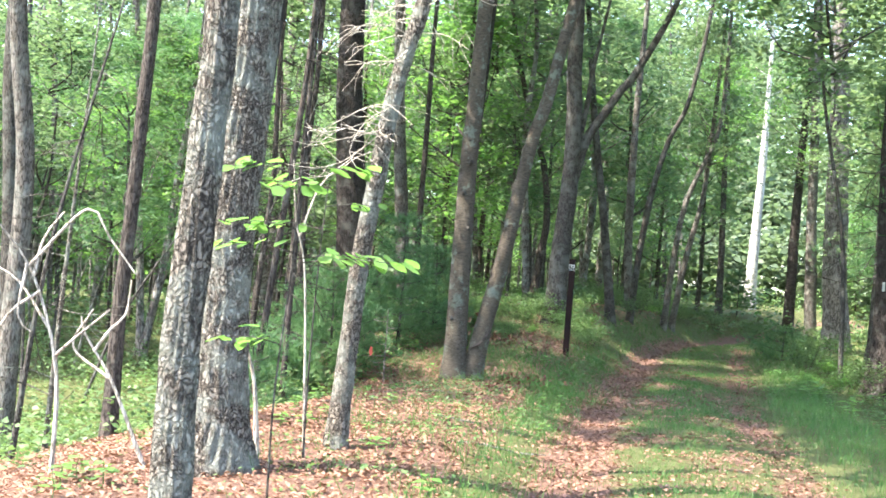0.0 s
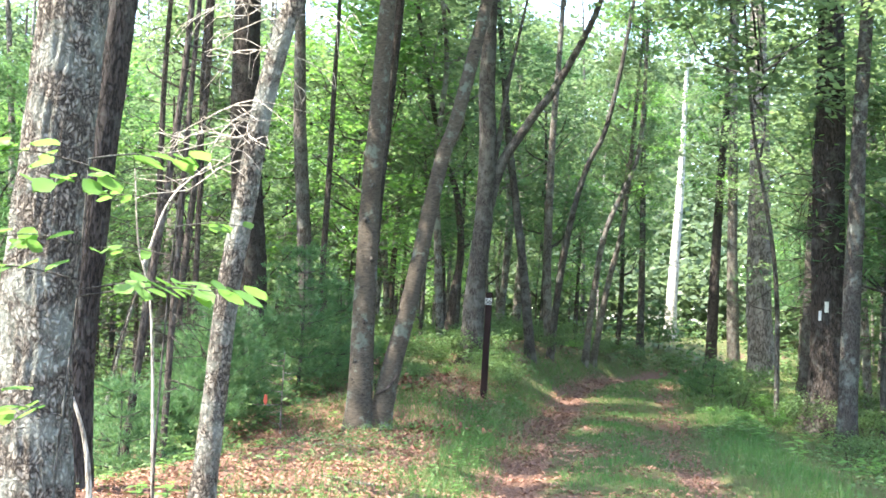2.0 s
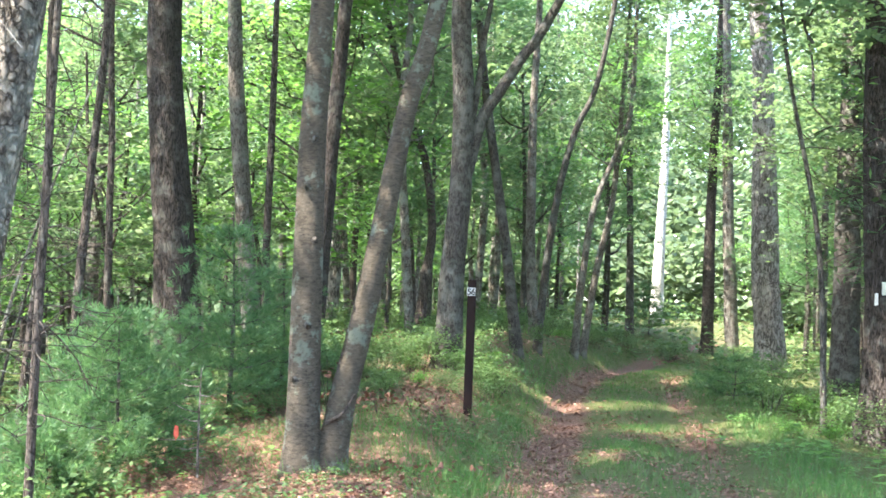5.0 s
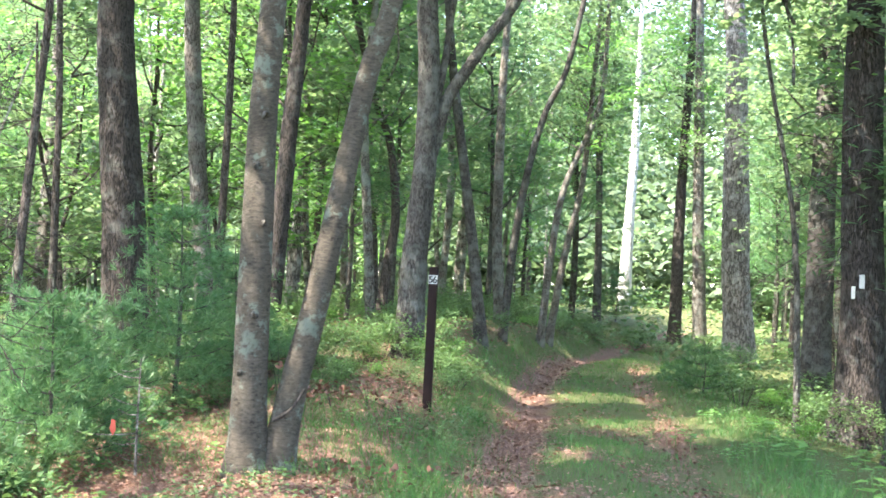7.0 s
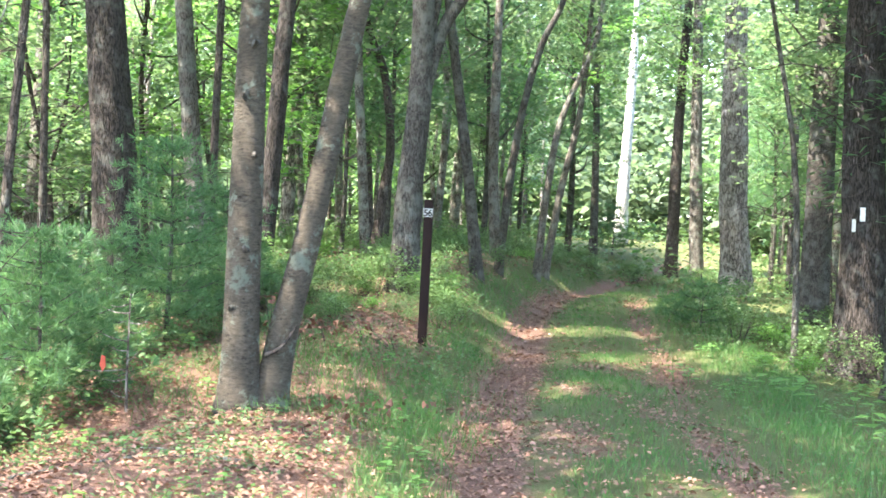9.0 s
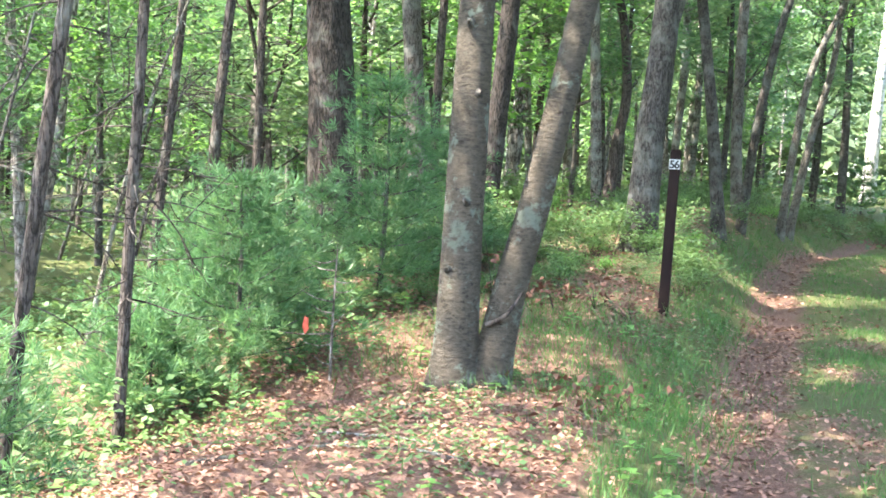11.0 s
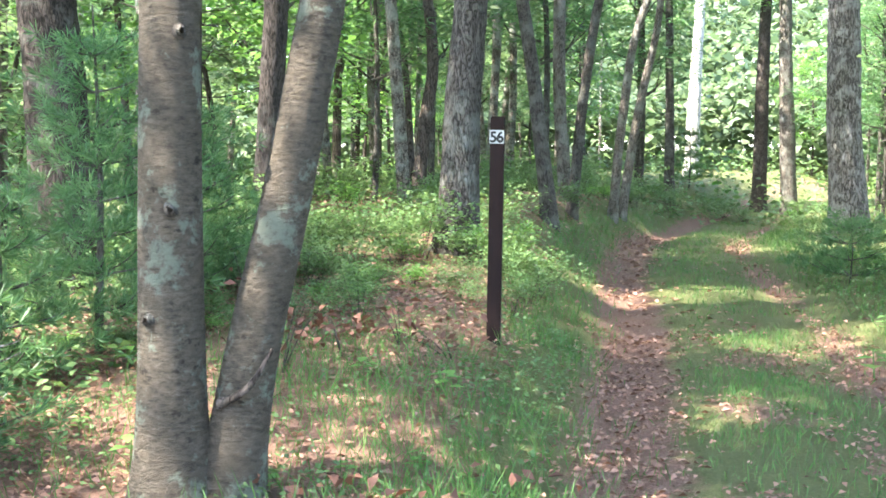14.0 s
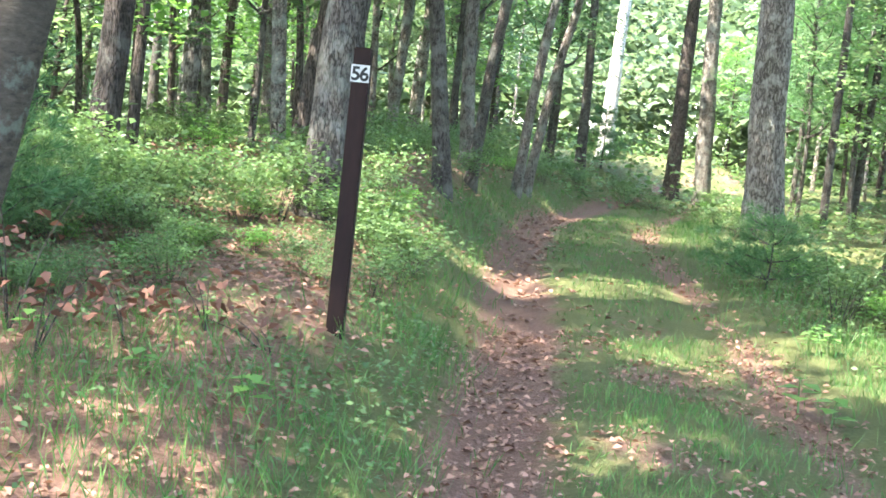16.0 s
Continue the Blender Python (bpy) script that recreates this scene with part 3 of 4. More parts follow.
# ---- the wood around: trees of a few kinds, repeated ----
def wood_tree(kind, seed, bark_mat, r, top):
    g = np.random.default_rng(seed)
    t = thing("forest_tree", (0, 0, 0), {"canopy": "tall straight forest tree with a leafy crown", "under": "slender young tree with leafy sprays down its stem"}[kind], "tree", "trees of the wood")
    pts = [(0, 0, -0.6)]
    x = y = 0
    for z in np.arange(1.5, top + 0.1, 1.5):
        x, y = x + g.normal(0.03, 0.09), y + g.normal(0, 0.09)
        pts.append((x, y, z))
    p = spline(pts, 0.3)
    b = Build()
    b.tube(p, r * (1 - 0.75 * np.clip(p[:, 2] / top, 0, 1)), 10, 0.07, seed)
    part("trunk", b.mesh("trunk", bark_mat, True), t)
    if kind == "canopy":
        add_crown(t, "canopy", seed, (p[-1][0], p[-1][1], top - 4.5), seed * 50, 1.1, bark_mat)
    else:
        add_crown(t, "under", seed, (p[-1][0] * 0.6, p[-1][1] * 0.6, max(1.2, top - 5.5)), seed * 50, 1.0, bark_mat)
    return t


KINDS = [wood_tree("canopy", 71, M_GREY, 0.17, 14), wood_tree("canopy", 72, M_PINE, 0.2, 15), wood_tree("canopy", 73, M_MID, 0.12, 12),
         wood_tree("under", 74, M_DARK, 0.06, 6.5), wood_tree("under", 75, M_GREY, 0.055, 5.6), wood_tree("under", 76, M_OAK, 0.07, 8.0), wood_tree("under", 77, M_DARK, 0.05, 5.0)]


def free_spot(x, y, taken, gap):
    d = x - float(rut(y)) - TRACK / 2
    if abs(d) < (3.2 if y < 34 else 1.2):
        return False
    if y < 17 and -2.6 - 0.1 * max(0, 8 - y) < x < 7:
        return False
    if 17 <= y < 24 and -1.5 < x < 9 and abs(d) < 4.5:
        return False
    if math.hypot(x + 0.4, y - 5) < 5.2 or (-7.5 < x < 0 and 4 < y < 16):
        return False
    if 19 < y < 50 and (abs(x - 0.3 - (y - 5) * 0.304) < 1.4 or (y < 34 and abs(x - 0.3 - (y - 5) * 0.393) < 1.3)):
        return False
    return all((x - a) ** 2 + (y - b) ** 2 > gap * gap for a, b in taken)


TAKEN = [(3.2, 21.1), (-1.4, 22.0), (0.1, 14.8), (11.6, 33.5), (14, 50)]
used = [False] * len(KINDS)


def plant(k, x, y, scale, turn):
    m = pose(x, y, hz(x, y), 0, 0, turn) @ Matrix.Diagonal((scale, scale, scale, 1))
    if used[k]:
        ob = copy_thing(KINDS[k], m)
    else:
        ob, used[k] = KINDS[k], True
    ob.matrix_basis = m


g_wood = np.random.default_rng(11)
# shaded ground wants crowns sunward of it; the sunlit bank wants a gap there
LIT = [(-1.0, 7.3, 1.7), (-0.6, 12.6, 1.2), (1.4, 6.5, 1.0), (6.0, 27.0, 0.8), (2.2, 20.0, 0.9), (14.0, 50.0, 1.5), (11.6, 33.5, 1.2)]


def blocks_light(x, y):
    for z in (8.5, 10.5, 12.5):
        k = z / SUN_FROM.z
        gx, gy = x - SUN_FROM.x * k, y - SUN_FROM.y * k
        if any(math.hypot(gx - a, gy - b) < r + 2.0 for a, b, r in LIT):
            return True
    return False


count = 0
while count < 62:
    x, y = g_wood.uniform(-24, 36), g_wood.uniform(-14, 66)
    if free_spot(x, y, TAKEN, 2.6) and not blocks_light(x, y) and not (-9 < x < 1.5 and 14 < y < 32):
        if y > 24 and g_wood.uniform() < 0.9:
            continue
        plant(int(g_wood.integers(0, 3)), x, y, g_wood.uniform(0.85, 1.2), g_wood.uniform(0, 360))
        TAKEN.append((x, y))
        count += 1
# the first tree is an addition whose crown shades bank and twin stems
for x, y, k, s in ((-4.8, 12.4, 2, 1.05), 
                   (8.6, 19.6, 4, 1.2), (12.2, 29.0, 5, 1.2), (9.9, 21.8, 6, 1.3), (0.6, 25.0, 3, 1.1), (-2.6, 25.6, 6, 1.2), (1.5, 29.5, 5, 1.1), (-4.8, 24.4, 4, 1.1),
                   (10.4, 24.0, 5, 1.3), (11.5, 26.0, 5, 1.35), (12.8, 31.0, 5, 1.4), (9.4, 21.0, 5, 1.2)):
    plant(k, x, y, s, 47 * x + 13 * y)
    TAKEN.append((x, y))
count = 0
while count < 130:
    x, y = g_wood.uniform(-18, 30), g_wood.uniform(17, 48)
    if free_spot(x, y, TAKEN, 1.2) and not (-4.2 < x < 1.2 and y < 23.5) and abs(x - float(rut(y)) - 0.9) > (3.4 if y < 50 else 1.0):
        plant(3 + int(g_wood.integers(0, 4)), x, y, g_wood.uniform(0.8, 1.25) * (1.0 if y < 32 else 1.3), g_wood.uniform(0, 360))
        TAKEN.append((x, y))
        count += 1

count = 0
while count < 42:
    x, y = g_wood.uniform(4, 27), g_wood.uniform(35, 55)
    if free_spot(x, y, TAKEN, 1.0) and abs(x - float(rut(y)) - 0.9) > 1.6 and abs(x - 0.2 - (y - 5) * 0.309) > 1.5:
        plant(3 + int(g_wood.integers(0, 4)), x, y, g_wood.uniform(0.7, 1.25), g_wood.uniform(0, 360))
        TAKEN.append((x, y))
        count += 1


# ---- far woods ----
def far_woods():
    g = np.random.default_rng(5)
    b = Build()
    n = 4600
    a = g.uniform(-math.pi, math.pi, n)
    a[:4200] = g.uniform(-0.5, 0.56, 4200)
    r = g.uniform(57, 108, n)
    x, y = 3 + r * np.sin(a), r * np.cos(a)
    # leaf tops follow an invented rising slope, so the sun brightens the whole face
    z = height(x, y) + (1 - 0.4 * g.uniform(0, 1, n) ** 2) * (1.6 + (r - 57) * 0.48 * (1 + 0.12 * np.sin(a * 31 + 0.3 * r)))
    low = slice(2000, 2700)
    z[low] = height(x[low], y[low]) + g.uniform(0, 4.5, 700)
    out = [np.array(q) + g.normal(0, 1, (70, 3)) * (1.1, 1.1, 0.6) for q in zip(x, y, z)]
    b.leaves(np.concatenate(out), 0.46, 0.75, 0.62, 0.2, 0.1, g)
    tagged(new("far_woods", b.mesh("far_woods", M_FAR)), "distant sunlit green woodland foliage", "woods", kind="stuff")
    stems = []
    for i in range(5):
        b = Build()
        k = (0.09, 0.05, 0.07, 0.05, 0.08)[i]
        b.tube([(0, 0, -0.6), (g.normal(0, 0.2), 0, 7), (g.normal(0, 0.5), 0, 14)], np.array([1, 0.8, 0.4]) * k, 8)
        stems.append(b.mesh("distant_tree", (M_GREY, M_MID, M_LIGHT, M_LIGHT, M_MID)[i], True))
    placed = 0
    while placed < 85:
        a, r = g.uniform(-0.55, 0.6), g.uniform(33, 57)
        x, y = 3 + r * math.sin(a), r * math.cos(a)
        if abs(x - float(rut(y)) - 0.9) < 2.2 or abs(x - 0.2 - (y - 5) * 0.309) < 0.9 or abs(x - 0.3 - (y - 5) * 0.393) < 0.9:
            continue
        i, placed = placed, placed + 1
        ob = tagged(new("distant_tree", stems[i % 5]), "distant slim forest tree trunk", "tree", "distant trees")
        ob.matrix_basis = pose(x, y, hz(x, y), 0, g.uniform(-4, 4), g.uniform(0, 360))


far_woods()


# ---- trail post ----
def trail_post():
    x, y = 1.95, 17.6
    z = hz(x, y)
    t = thing("trail_post", (x, y, z), "square dark brown wooden trail post with a white number plate", "post")
    t.rotation_euler = (0, radians(1.0), radians(-14))
    bm = bmesh.new()
    bmesh.ops.create_cube(bm, size=1)
    H = 1.60 - z + 0.25
    bmesh.ops.scale(bm, vec=(0.088, 0.088, H), verts=bm.verts)
    bmesh.ops.translate(bm, vec=(0, 0, H / 2 - 0.25), verts=bm.verts)
    bmesh.ops.bevel(bm, geom=bm.edges[:], offset=0.006, segments=2, affect="EDGES")
    me = bpy.data.meshes.new("shaft")
    bm.to_mesh(me)
    me.materials.append(M_POST)
    part("shaft", me, t)
    top = H - 0.25
    bm = bmesh.new()
    bmesh.ops.create_cube(bm, size=1)
    bmesh.ops.scale(bm, vec=(0.092, 0.003, 0.085), verts=bm.verts)
    me = bpy.data.meshes.new("number_plate")
    bm.to_mesh(me)
    me.materials.append(M_PLATE)
    plate = part("number_plate", me, t, "white number plate")
    plate.location = (-0.002, -0.0462, top - 0.128)
    for ch, dx in (("5", -0.021), ("6", 0.021)):
        cu = bpy.data.curves.new("digit", "FONT")
        cu.body, cu.size, cu.extrude, cu.align_x, cu.offset = ch, 0.094, 0.0008, "CENTER", 0.0026
        tmp = new("tmp_digit", cu)
        bpy.context.view_layer.update()
        me = bpy.data.meshes.new_from_object(tmp.evaluated_get(bpy.context.evaluated_depsgraph_get()))
        bpy.data.objects.remove(tmp)
        me.materials.clear()
        me.materials.append(M_BLACK)
        dg = part("digit", me, plate, "black numeral")
        dg.matrix_basis = pose(dx, -0.0028, -0.033, 90, 0, 0)


trail_post()


# ---- blazes on the marked tree ----
def blaze(angle, z, w, h):
    base = BLAZE.location
    i = int(np.argmin(abs(BLAZE_PTS[:, 2] + base.z - z)))
    c = BLAZE_PTS[i]
    r = 0.29 * 1.05
    bm = bmesh.new()
    rows = []
    gen = random.Random(int(z * 100))
    for a in np.linspace(-w / 2, w / 2, 5):
        col = []
        for k in np.linspace(-h / 2, h / 2, 7):
            e = 1 + (gen.uniform(-0.04, 0.04) if abs(abs(a) - w / 2) < 1e-6 or abs(abs(k) - h / 2) < 1e-6 else 0)
            ang = angle + a * e / r
            col.append(bm.verts.new((c[0] + r * math.cos(ang), c[1] + r * math.sin(ang), c[2] + k * e)))
        rows.append(col)
    for a in range(4):
        for k in range(6):
            bm.faces.new((rows[a][k], rows[a + 1][k], rows[a + 1][k + 1], rows[a][k + 1]))
    bmesh.ops.solidify(bm, geom=bm.faces[:], thickness=0.006)
    me = bpy.data.meshes.new("blaze")
    bm.to_mesh(me)
    me.materials.append(M_WHITE)
    part("blaze", me, BLAZE, "white painted trail blaze")


blaze(math.atan2(-15.0, -7.7) - 0.02, 1.655, 0.062, 0.165)
blaze(math.atan2(-15.0, -7.7) - 0.36, 1.50, 0.05, 0.15)


# ---- fine dead twigs on thin trunks ----
def dead_twigs(t, pts, z0, z1, n, length, seed, material, r=0.007, side=None, wild=0.22):
    g = np.random.default_rng(seed)
    b = Build()
    for i in range(n):
        z = g.uniform(z0, z1)
        c = pts[int(np.argmin(abs(pts[:, 2] - z)))]
        a = g.uniform(0, 2 * np.pi) if side is None else side + g.normal(0, 0.5)
        L = length * g.uniform(0.4, 1.2)
        d = np.array([math.cos(a), math.sin(a), g.normal(0.05, 0.2)])
        p = [c]
        for k in range(4):
            d = d + g.normal(0, wild, 3) + (0, 0, -0.05 - 0.4 * (wild - 0.22))
            p.append(p[-1] + d / np.linalg.norm(d) * L / 4)
        p = spline(p, 0.12)
        b.tube(p, np.linspace(r, r * 0.3, len(p)), 5, 0.1, i)
        for k in range(3):
            q = p[int(g.uniform(0.3, 0.95) * (len(p) - 1))]
            e = d + g.normal(0, 0.8, 3)
            e = e / np.linalg.norm(e) * L * g.uniform(0.2, 0.45)
            pq = spline([q, q + e * 0.5 + g.normal(0, 0.03, 3), q + e], 0.1)
            b.tube(pq, np.linspace(r * 0.55, r * 0.25, len(pq)), 4, 0, i)
    tagged(part("dead_branchwork", b.mesh("dead_twigs", material, True), t, "bare dead twigs"), kind="stuff")


for ob in list(scene.objects):
    if ob.name.startswith("dark_tree") and ob.location.x < 0.2:
        tr = [c for c in ob.children if c.name.startswith("trunk")][0]
        axis = np.array([[0, 0, z] for z in np.linspace(0.3, 5, 40)])
        top = [v.co for v in tr.data.vertices if 3.6 < v.co.z < 4.4]
        lean = sum(v.x for v in top) / len(top) / 4
        axis[:, 0] = axis[:, 2] * lean
        dead_twigs(ob, axis, 0.9, 4.8, 34, 0.9, int(abs(ob.location.x) * 100), M_DARK, 0.007)
dead_twigs(SLIM, SLIM_PTS, 2.1, 3.4, 24, 0.8, 91, M_DEAD, 0.0048, math.pi * 1.08, 0.5)
dead_twigs(SLIM, SLIM_PTS, 2.6, 3.6, 10, 0.6, 92, M_DEAD, 0.0045, 0.2, 0.5)
dead_twigs(BLAZE, BLAZE_PTS, 1.9, 4.2, 13, 1.7, 93, M_DARK, 0.011, math.pi)


# ---- the broken stub between the two stems ----
b = Build()
p = spline([(0.20, -0.06, 0.42), (0.32, -0.14, 0.50), (0.42, -0.17, 0.66)], 0.04)
b.tube(p, np.linspace(0.022, 0.008, len(p)), 8, 0.15, 4)
part("stub", b.mesh("stub", M_DARK, True), TWIN, "broken dark branch stub")
for k, (z, a) in enumerate([(1.22, -1.5), (1.9, -1.2), (2.35, -1.9), (2.75, -1.4), (0.75, -2.2)]):
    i = int(np.argmin(abs(TWIN_PTS[:, 2] - z)))
    c, r = TWIN_PTS[i], 0.125
    b = Build()
    d = np.array([math.cos(a), math.sin(a), 0.1])
    b.tube([c + d * r * 0.8, c + d * (r + 0.012), c + d * (r + 0.03)], [0.034, 0.027, 0.012], 10, 0.35, k)
    part("knot", b.mesh("knot", M_GREY, True), TWIN, "dark bark knot")


# ---- dead branches on the bank ----
def fallen_branch(label, lines, r, material=M_DEAD):
    x, y, z = lines[0][0]
    t = thing("dead_branch", (x, y, z), label, "branch")
    for i, ln in enumerate(lines):
        b = Build()
        p = spline(np.array(ln) - np.array([x, y, z]), 0.06)
        b.tube(p, np.linspace(r * (1 if i == 0 else 0.65), r * 0.3, len(p)), 7, 0.12, i)
        part("limb" if i else "stem", b.mesh("dead_branch", material, True), t)
    return t


fallen_branch("bleached dead branch leaning among twigs on the bank", [
    [(-2.24, 6.5, hz(-2.24, 6.5) - 0.02), (-2.48, 6.5, 0.42), (-2.66, 6.5, 0.70), (-2.69, 6.5, 0.81)],
    [(-2.60, 6.5, 0.60), (-2.50, 6.45, 0.74), (-2.42, 6.5, 0.84), (-2.40, 6.5, 1.05)],
    [(-2.50, 6.5, 0.44), (-2.74, 6.55, 0.62), (-2.6, 6.4, 0.86)]], 0.016)
fallen_branch("pale dead branches of a bare shrub on the bank", [
    [(-2.81, 6.5, hz(-2.81, 6.5) - 0.03), (-2.81, 6.5, 0.35), (-2.88, 6.5, 0.72), (-3.03, 6.5, 1.1), (-3.22, 6.4, 1.37)],
    [(-3.0, 6.5, 1.03), (-2.96, 6.55, 1.28), (-2.86, 6.6, 1.45)],
    [(-3.03, 6.5, 1.1), (-2.7, 6.5, 1.47), (-2.55, 6.5, 1.3), (-2.38, 6.5, 1.09)],
    [(-2.95, 6.5, 0.95), (-3.12, 6.45, 0.8), (-3.25, 6.5, 0.55)],
    [(-3.04, 6.5, 1.12), (-3.05, 6.4, 0.8), (-2.98, 6.45, 0.7)],
    [(-2.88, 6.5, 0.72), (-3.1, 6.55, 1.0), (-3.3, 6.5, 1.12)],
    [(-2.84, 6.5, 0.55), (-2.72, 6.4, 0.66), (-2.52, 6.5, 0.86)]], 0.017)
fallen_branch("broken pale stick leaning by the oak trunk", [
    [(-1.60, 7.0, hz(-1.6, 7.0) - 0.02), (-1.66, 7.0, 0.45), (-1.77, 7.0, 0.78)]], 0.022)
fallen_branch("thin pale dead branch hanging among leaves", [
    [(-1.30, 7.05, hz(-1.3, 7.05) - 0.02), (-1.37, 7.05, 1.12), (-1.45, 7.0, 1.5), (-1.49, 7.0, 1.9)],
    [(-1.42, 7.0, 1.4), (-1.3, 7.0, 1.75), (-1.1, 7.0, 1.95)]], 0.011)
for k, (x, y, a, L) in enumerate([(-0.35, 14.1, 20, 0.9), (-0.6, 13.3, -25, 0.7), (0.9, 13.9, 70, 0.5), (-1.2, 12.7, 10, 1.1), (0.2, 12.6, 160, 0.8), (-0.3, 8.4, 30, 1.0), (-1.5, 8.0, 5, 1.2), (0.1, 9.8, 150, 0.7), (-0.9, 10.8, 35, 0.9), (-1.9, 11.2, 20, 1.3)]):
    ca, sa = math.cos(radians(a)), math.sin(radians(a))
    ln = [(x + ca * L * s, y + sa * L * s + 0.05 * math.sin(9 * s + k), hz(x + ca * L * s, y + sa * L * s) + 0.02) for s in (0, 0.35, 0.7, 1)]
    fallen_branch("small dead stick lying on leaf litter", [ln], 0.012, M_LIGHT if k % 4 == 1 else M_OAK)


# ---- young plants ----
def pine_sapling(name, label, x, y, h, spread, seed, per=22, whorls=8):
    g = np.random.default_rng(seed)
    t = thing(name, (x, y, hz(x, y)), label, "pine sapling")
    b = Build()
    stem = spline([(0, 0, -0.05), (0.03, 0, h * 0.5), (0, 0.02, h)], 0.1)
    b.tube(stem, np.linspace(0.022 * h / 1.6, 0.005, len(stem)), 8, 0.06, seed)
    part("stem", b.mesh("stem", M_GREY, True), t)
    for k in range(whorls):
        zz = h * (0.12 + 0.84 * k / whorls)
        reach = spread * (1 - 0.75 * k / whorls)
        for j in range(5):
            a = 2 * np.pi * (j + g.uniform(-0.25, 0.25)) / 5 + k
            d = np.array([math.cos(a), math.sin(a), 0])
            p = spline([(0, 0, zz), d * reach * 0.5 + (0, 0, zz + 0.1 * reach), d * reach * g.uniform(0.85, 1.15) + (0, 0, zz + 0.32 * reach)], 0.06)
            w = Build()
            w.tube(p, np.linspace(0.008, 0.003, len(p)), 5)
            br = part("branch", w.mesh("branch", M_GREY, True), t)
            f = Build()
            bases, dirs = [], []
            for q, s in zip(p, np.linspace(0, 1, len(p))):
                if s < 0.25:
                    continue
                for m_ in range(3):
                    off = g.normal(0, 0.05 + 0.06 * s, 3) * (1, 1, 0.5)
                    bases.append(np.repeat((q + off)[None], per, 0))
                    dirs.append(d * 0.7 + np.array([0, 0, 0.45]) + g.normal(0, 0.6, (per, 3)))
            f.needles(np.concatenate(bases), np.concatenate(dirs), 0.1, 0.0075, g)
            tagged(part("needles", f.mesh("needles", M_NEEDLE), br), kind="stuff")
    return t


pine_sapling("pine_sapling", "soft blue-green young white pine on the bank", -1.5, 15.9, 1.7, 0.85, 1, 20)
pine_sapling("pine_sapling", "young white pine with soft sunlit needles", -2.0, 15.3, 0.85, 0.6, 2, 18)
pine_sapling("pine_sapling", "young white pine in shade by a dark trunk", -0.55, 17.9, 2.2, 0.75, 3, 16)
pine_sapling("pine_sapling", "shaded young white pine behind two stems", 0.0, 19.0, 1.5, 0.6, 4, 14)
pine_sapling("pine_sapling", "low young white pine beside the track", 7.0, 23.3, 0.85, 0.7, 5, 14, 4)
pine_sapling("pine_sapling", "small dense dark conifer beyond the track", 11.3, 42.0, 1.7, 0.7, 6, 20, 5)
pine_sapling("pine_sapling", "shaded young white pine in front of a tall dark pine", -1.05, 17.3, 1.35, 0.6, 11, 16, 5)
pine_sapling("pine_sapling", "young white pine among others in the shade", -1.95, 17.7, 1.35, 0.7, 12, 15, 5)
pine_sapling("pine_sapling", "low young white pine in the hollow", -2.75, 14.2, 0.9, 0.65, 9, 16, 5)
pine_sapling("pine_sapling", "young white pine below the bank", -2.2, 12.4, 1.1, 0.5, 8, 14, 4)


def leafy_sapling(label, x, y, stem, sprays, size, n, seed, material=M_YOUNG, r=0.008):
    """A thin stem with flat sprays of broad leaves."""
    g = np.random.default_rng(seed)
    z = hz(x, y)
    t = thing("leafy_sapling", (x, y, z), label, "sapling")
    b = Build()
    p = spline([(0, 0, -0.04)] + [(a - x, c - y, d - z) for a, c, d in stem], 0.08)
    b.tube(p, np.linspace(r, r * 0.4, len(p)), 6, 0.05, seed)
    part("stem", b.mesh("stem", M_GREY, True), t)
    for a, c, d, reach, az in sprays:
        q = np.array([a - x, c - y, d - z])
        dr = np.array([math.cos(radians(az)), math.sin(radians(az)), 0.05])
        tw = spline([q, q + dr * reach * 0.5 + (0, 0, 0.02), q + dr * reach], 0.05)
        w = Build()
        w.tube(tw, np.linspace(r * 0.5, r * 0.25, len(tw)), 4)
        part("twig", w.mesh("twig", M_GREY, True), t)
        for k in range(n):
            s = 0.3 + 0.7 * (k + 1) / n
            c0 = tw[int(s * (len(tw) - 1))] + g.normal(0, 1, 3) * (0.045, 0.045, 0.015)
            f = Build()
            L, W, up = size * g.uniform(0.8, 1.2), size * g.uniform(0.55, 0.72), g.normal(-0.22, 0.2)
            ang = radians(az) + g.choice([-1, 1]) * g.uniform(0.3, 1.2)
            ax, sd = np.array([math.cos(ang), math.sin(ang), up]), np.array([-math.sin(ang), math.cos(ang), g.normal(0, 0.35)])
            s_ = np.array([0, 0.25, 0.6, 0.85, 1.0])
            wd = np.array([0.05, 0.75, 1.0, 0.55, 0.0]) * W / 2
            mid = c0 + ax * (s_ * L)[:, None] + np.array([0, 0, -0.12 * L]) * (s_ ** 2)[:, None]
            v = np.vstack([mid, mid + sd * wd[:, None] + (0, 0, 0.006), mid - sd * wd[:, None] + (0, 0, 0.006)])
            fc = [(i, i + 1, i + 6, i + 5) for i in range(4)] + [(i + 1, i, i + 10, i + 11) for i in range(4)]
            f.add(v, fc)
            part("leaf", f.mesh("leaf", material, True), t)
    return t


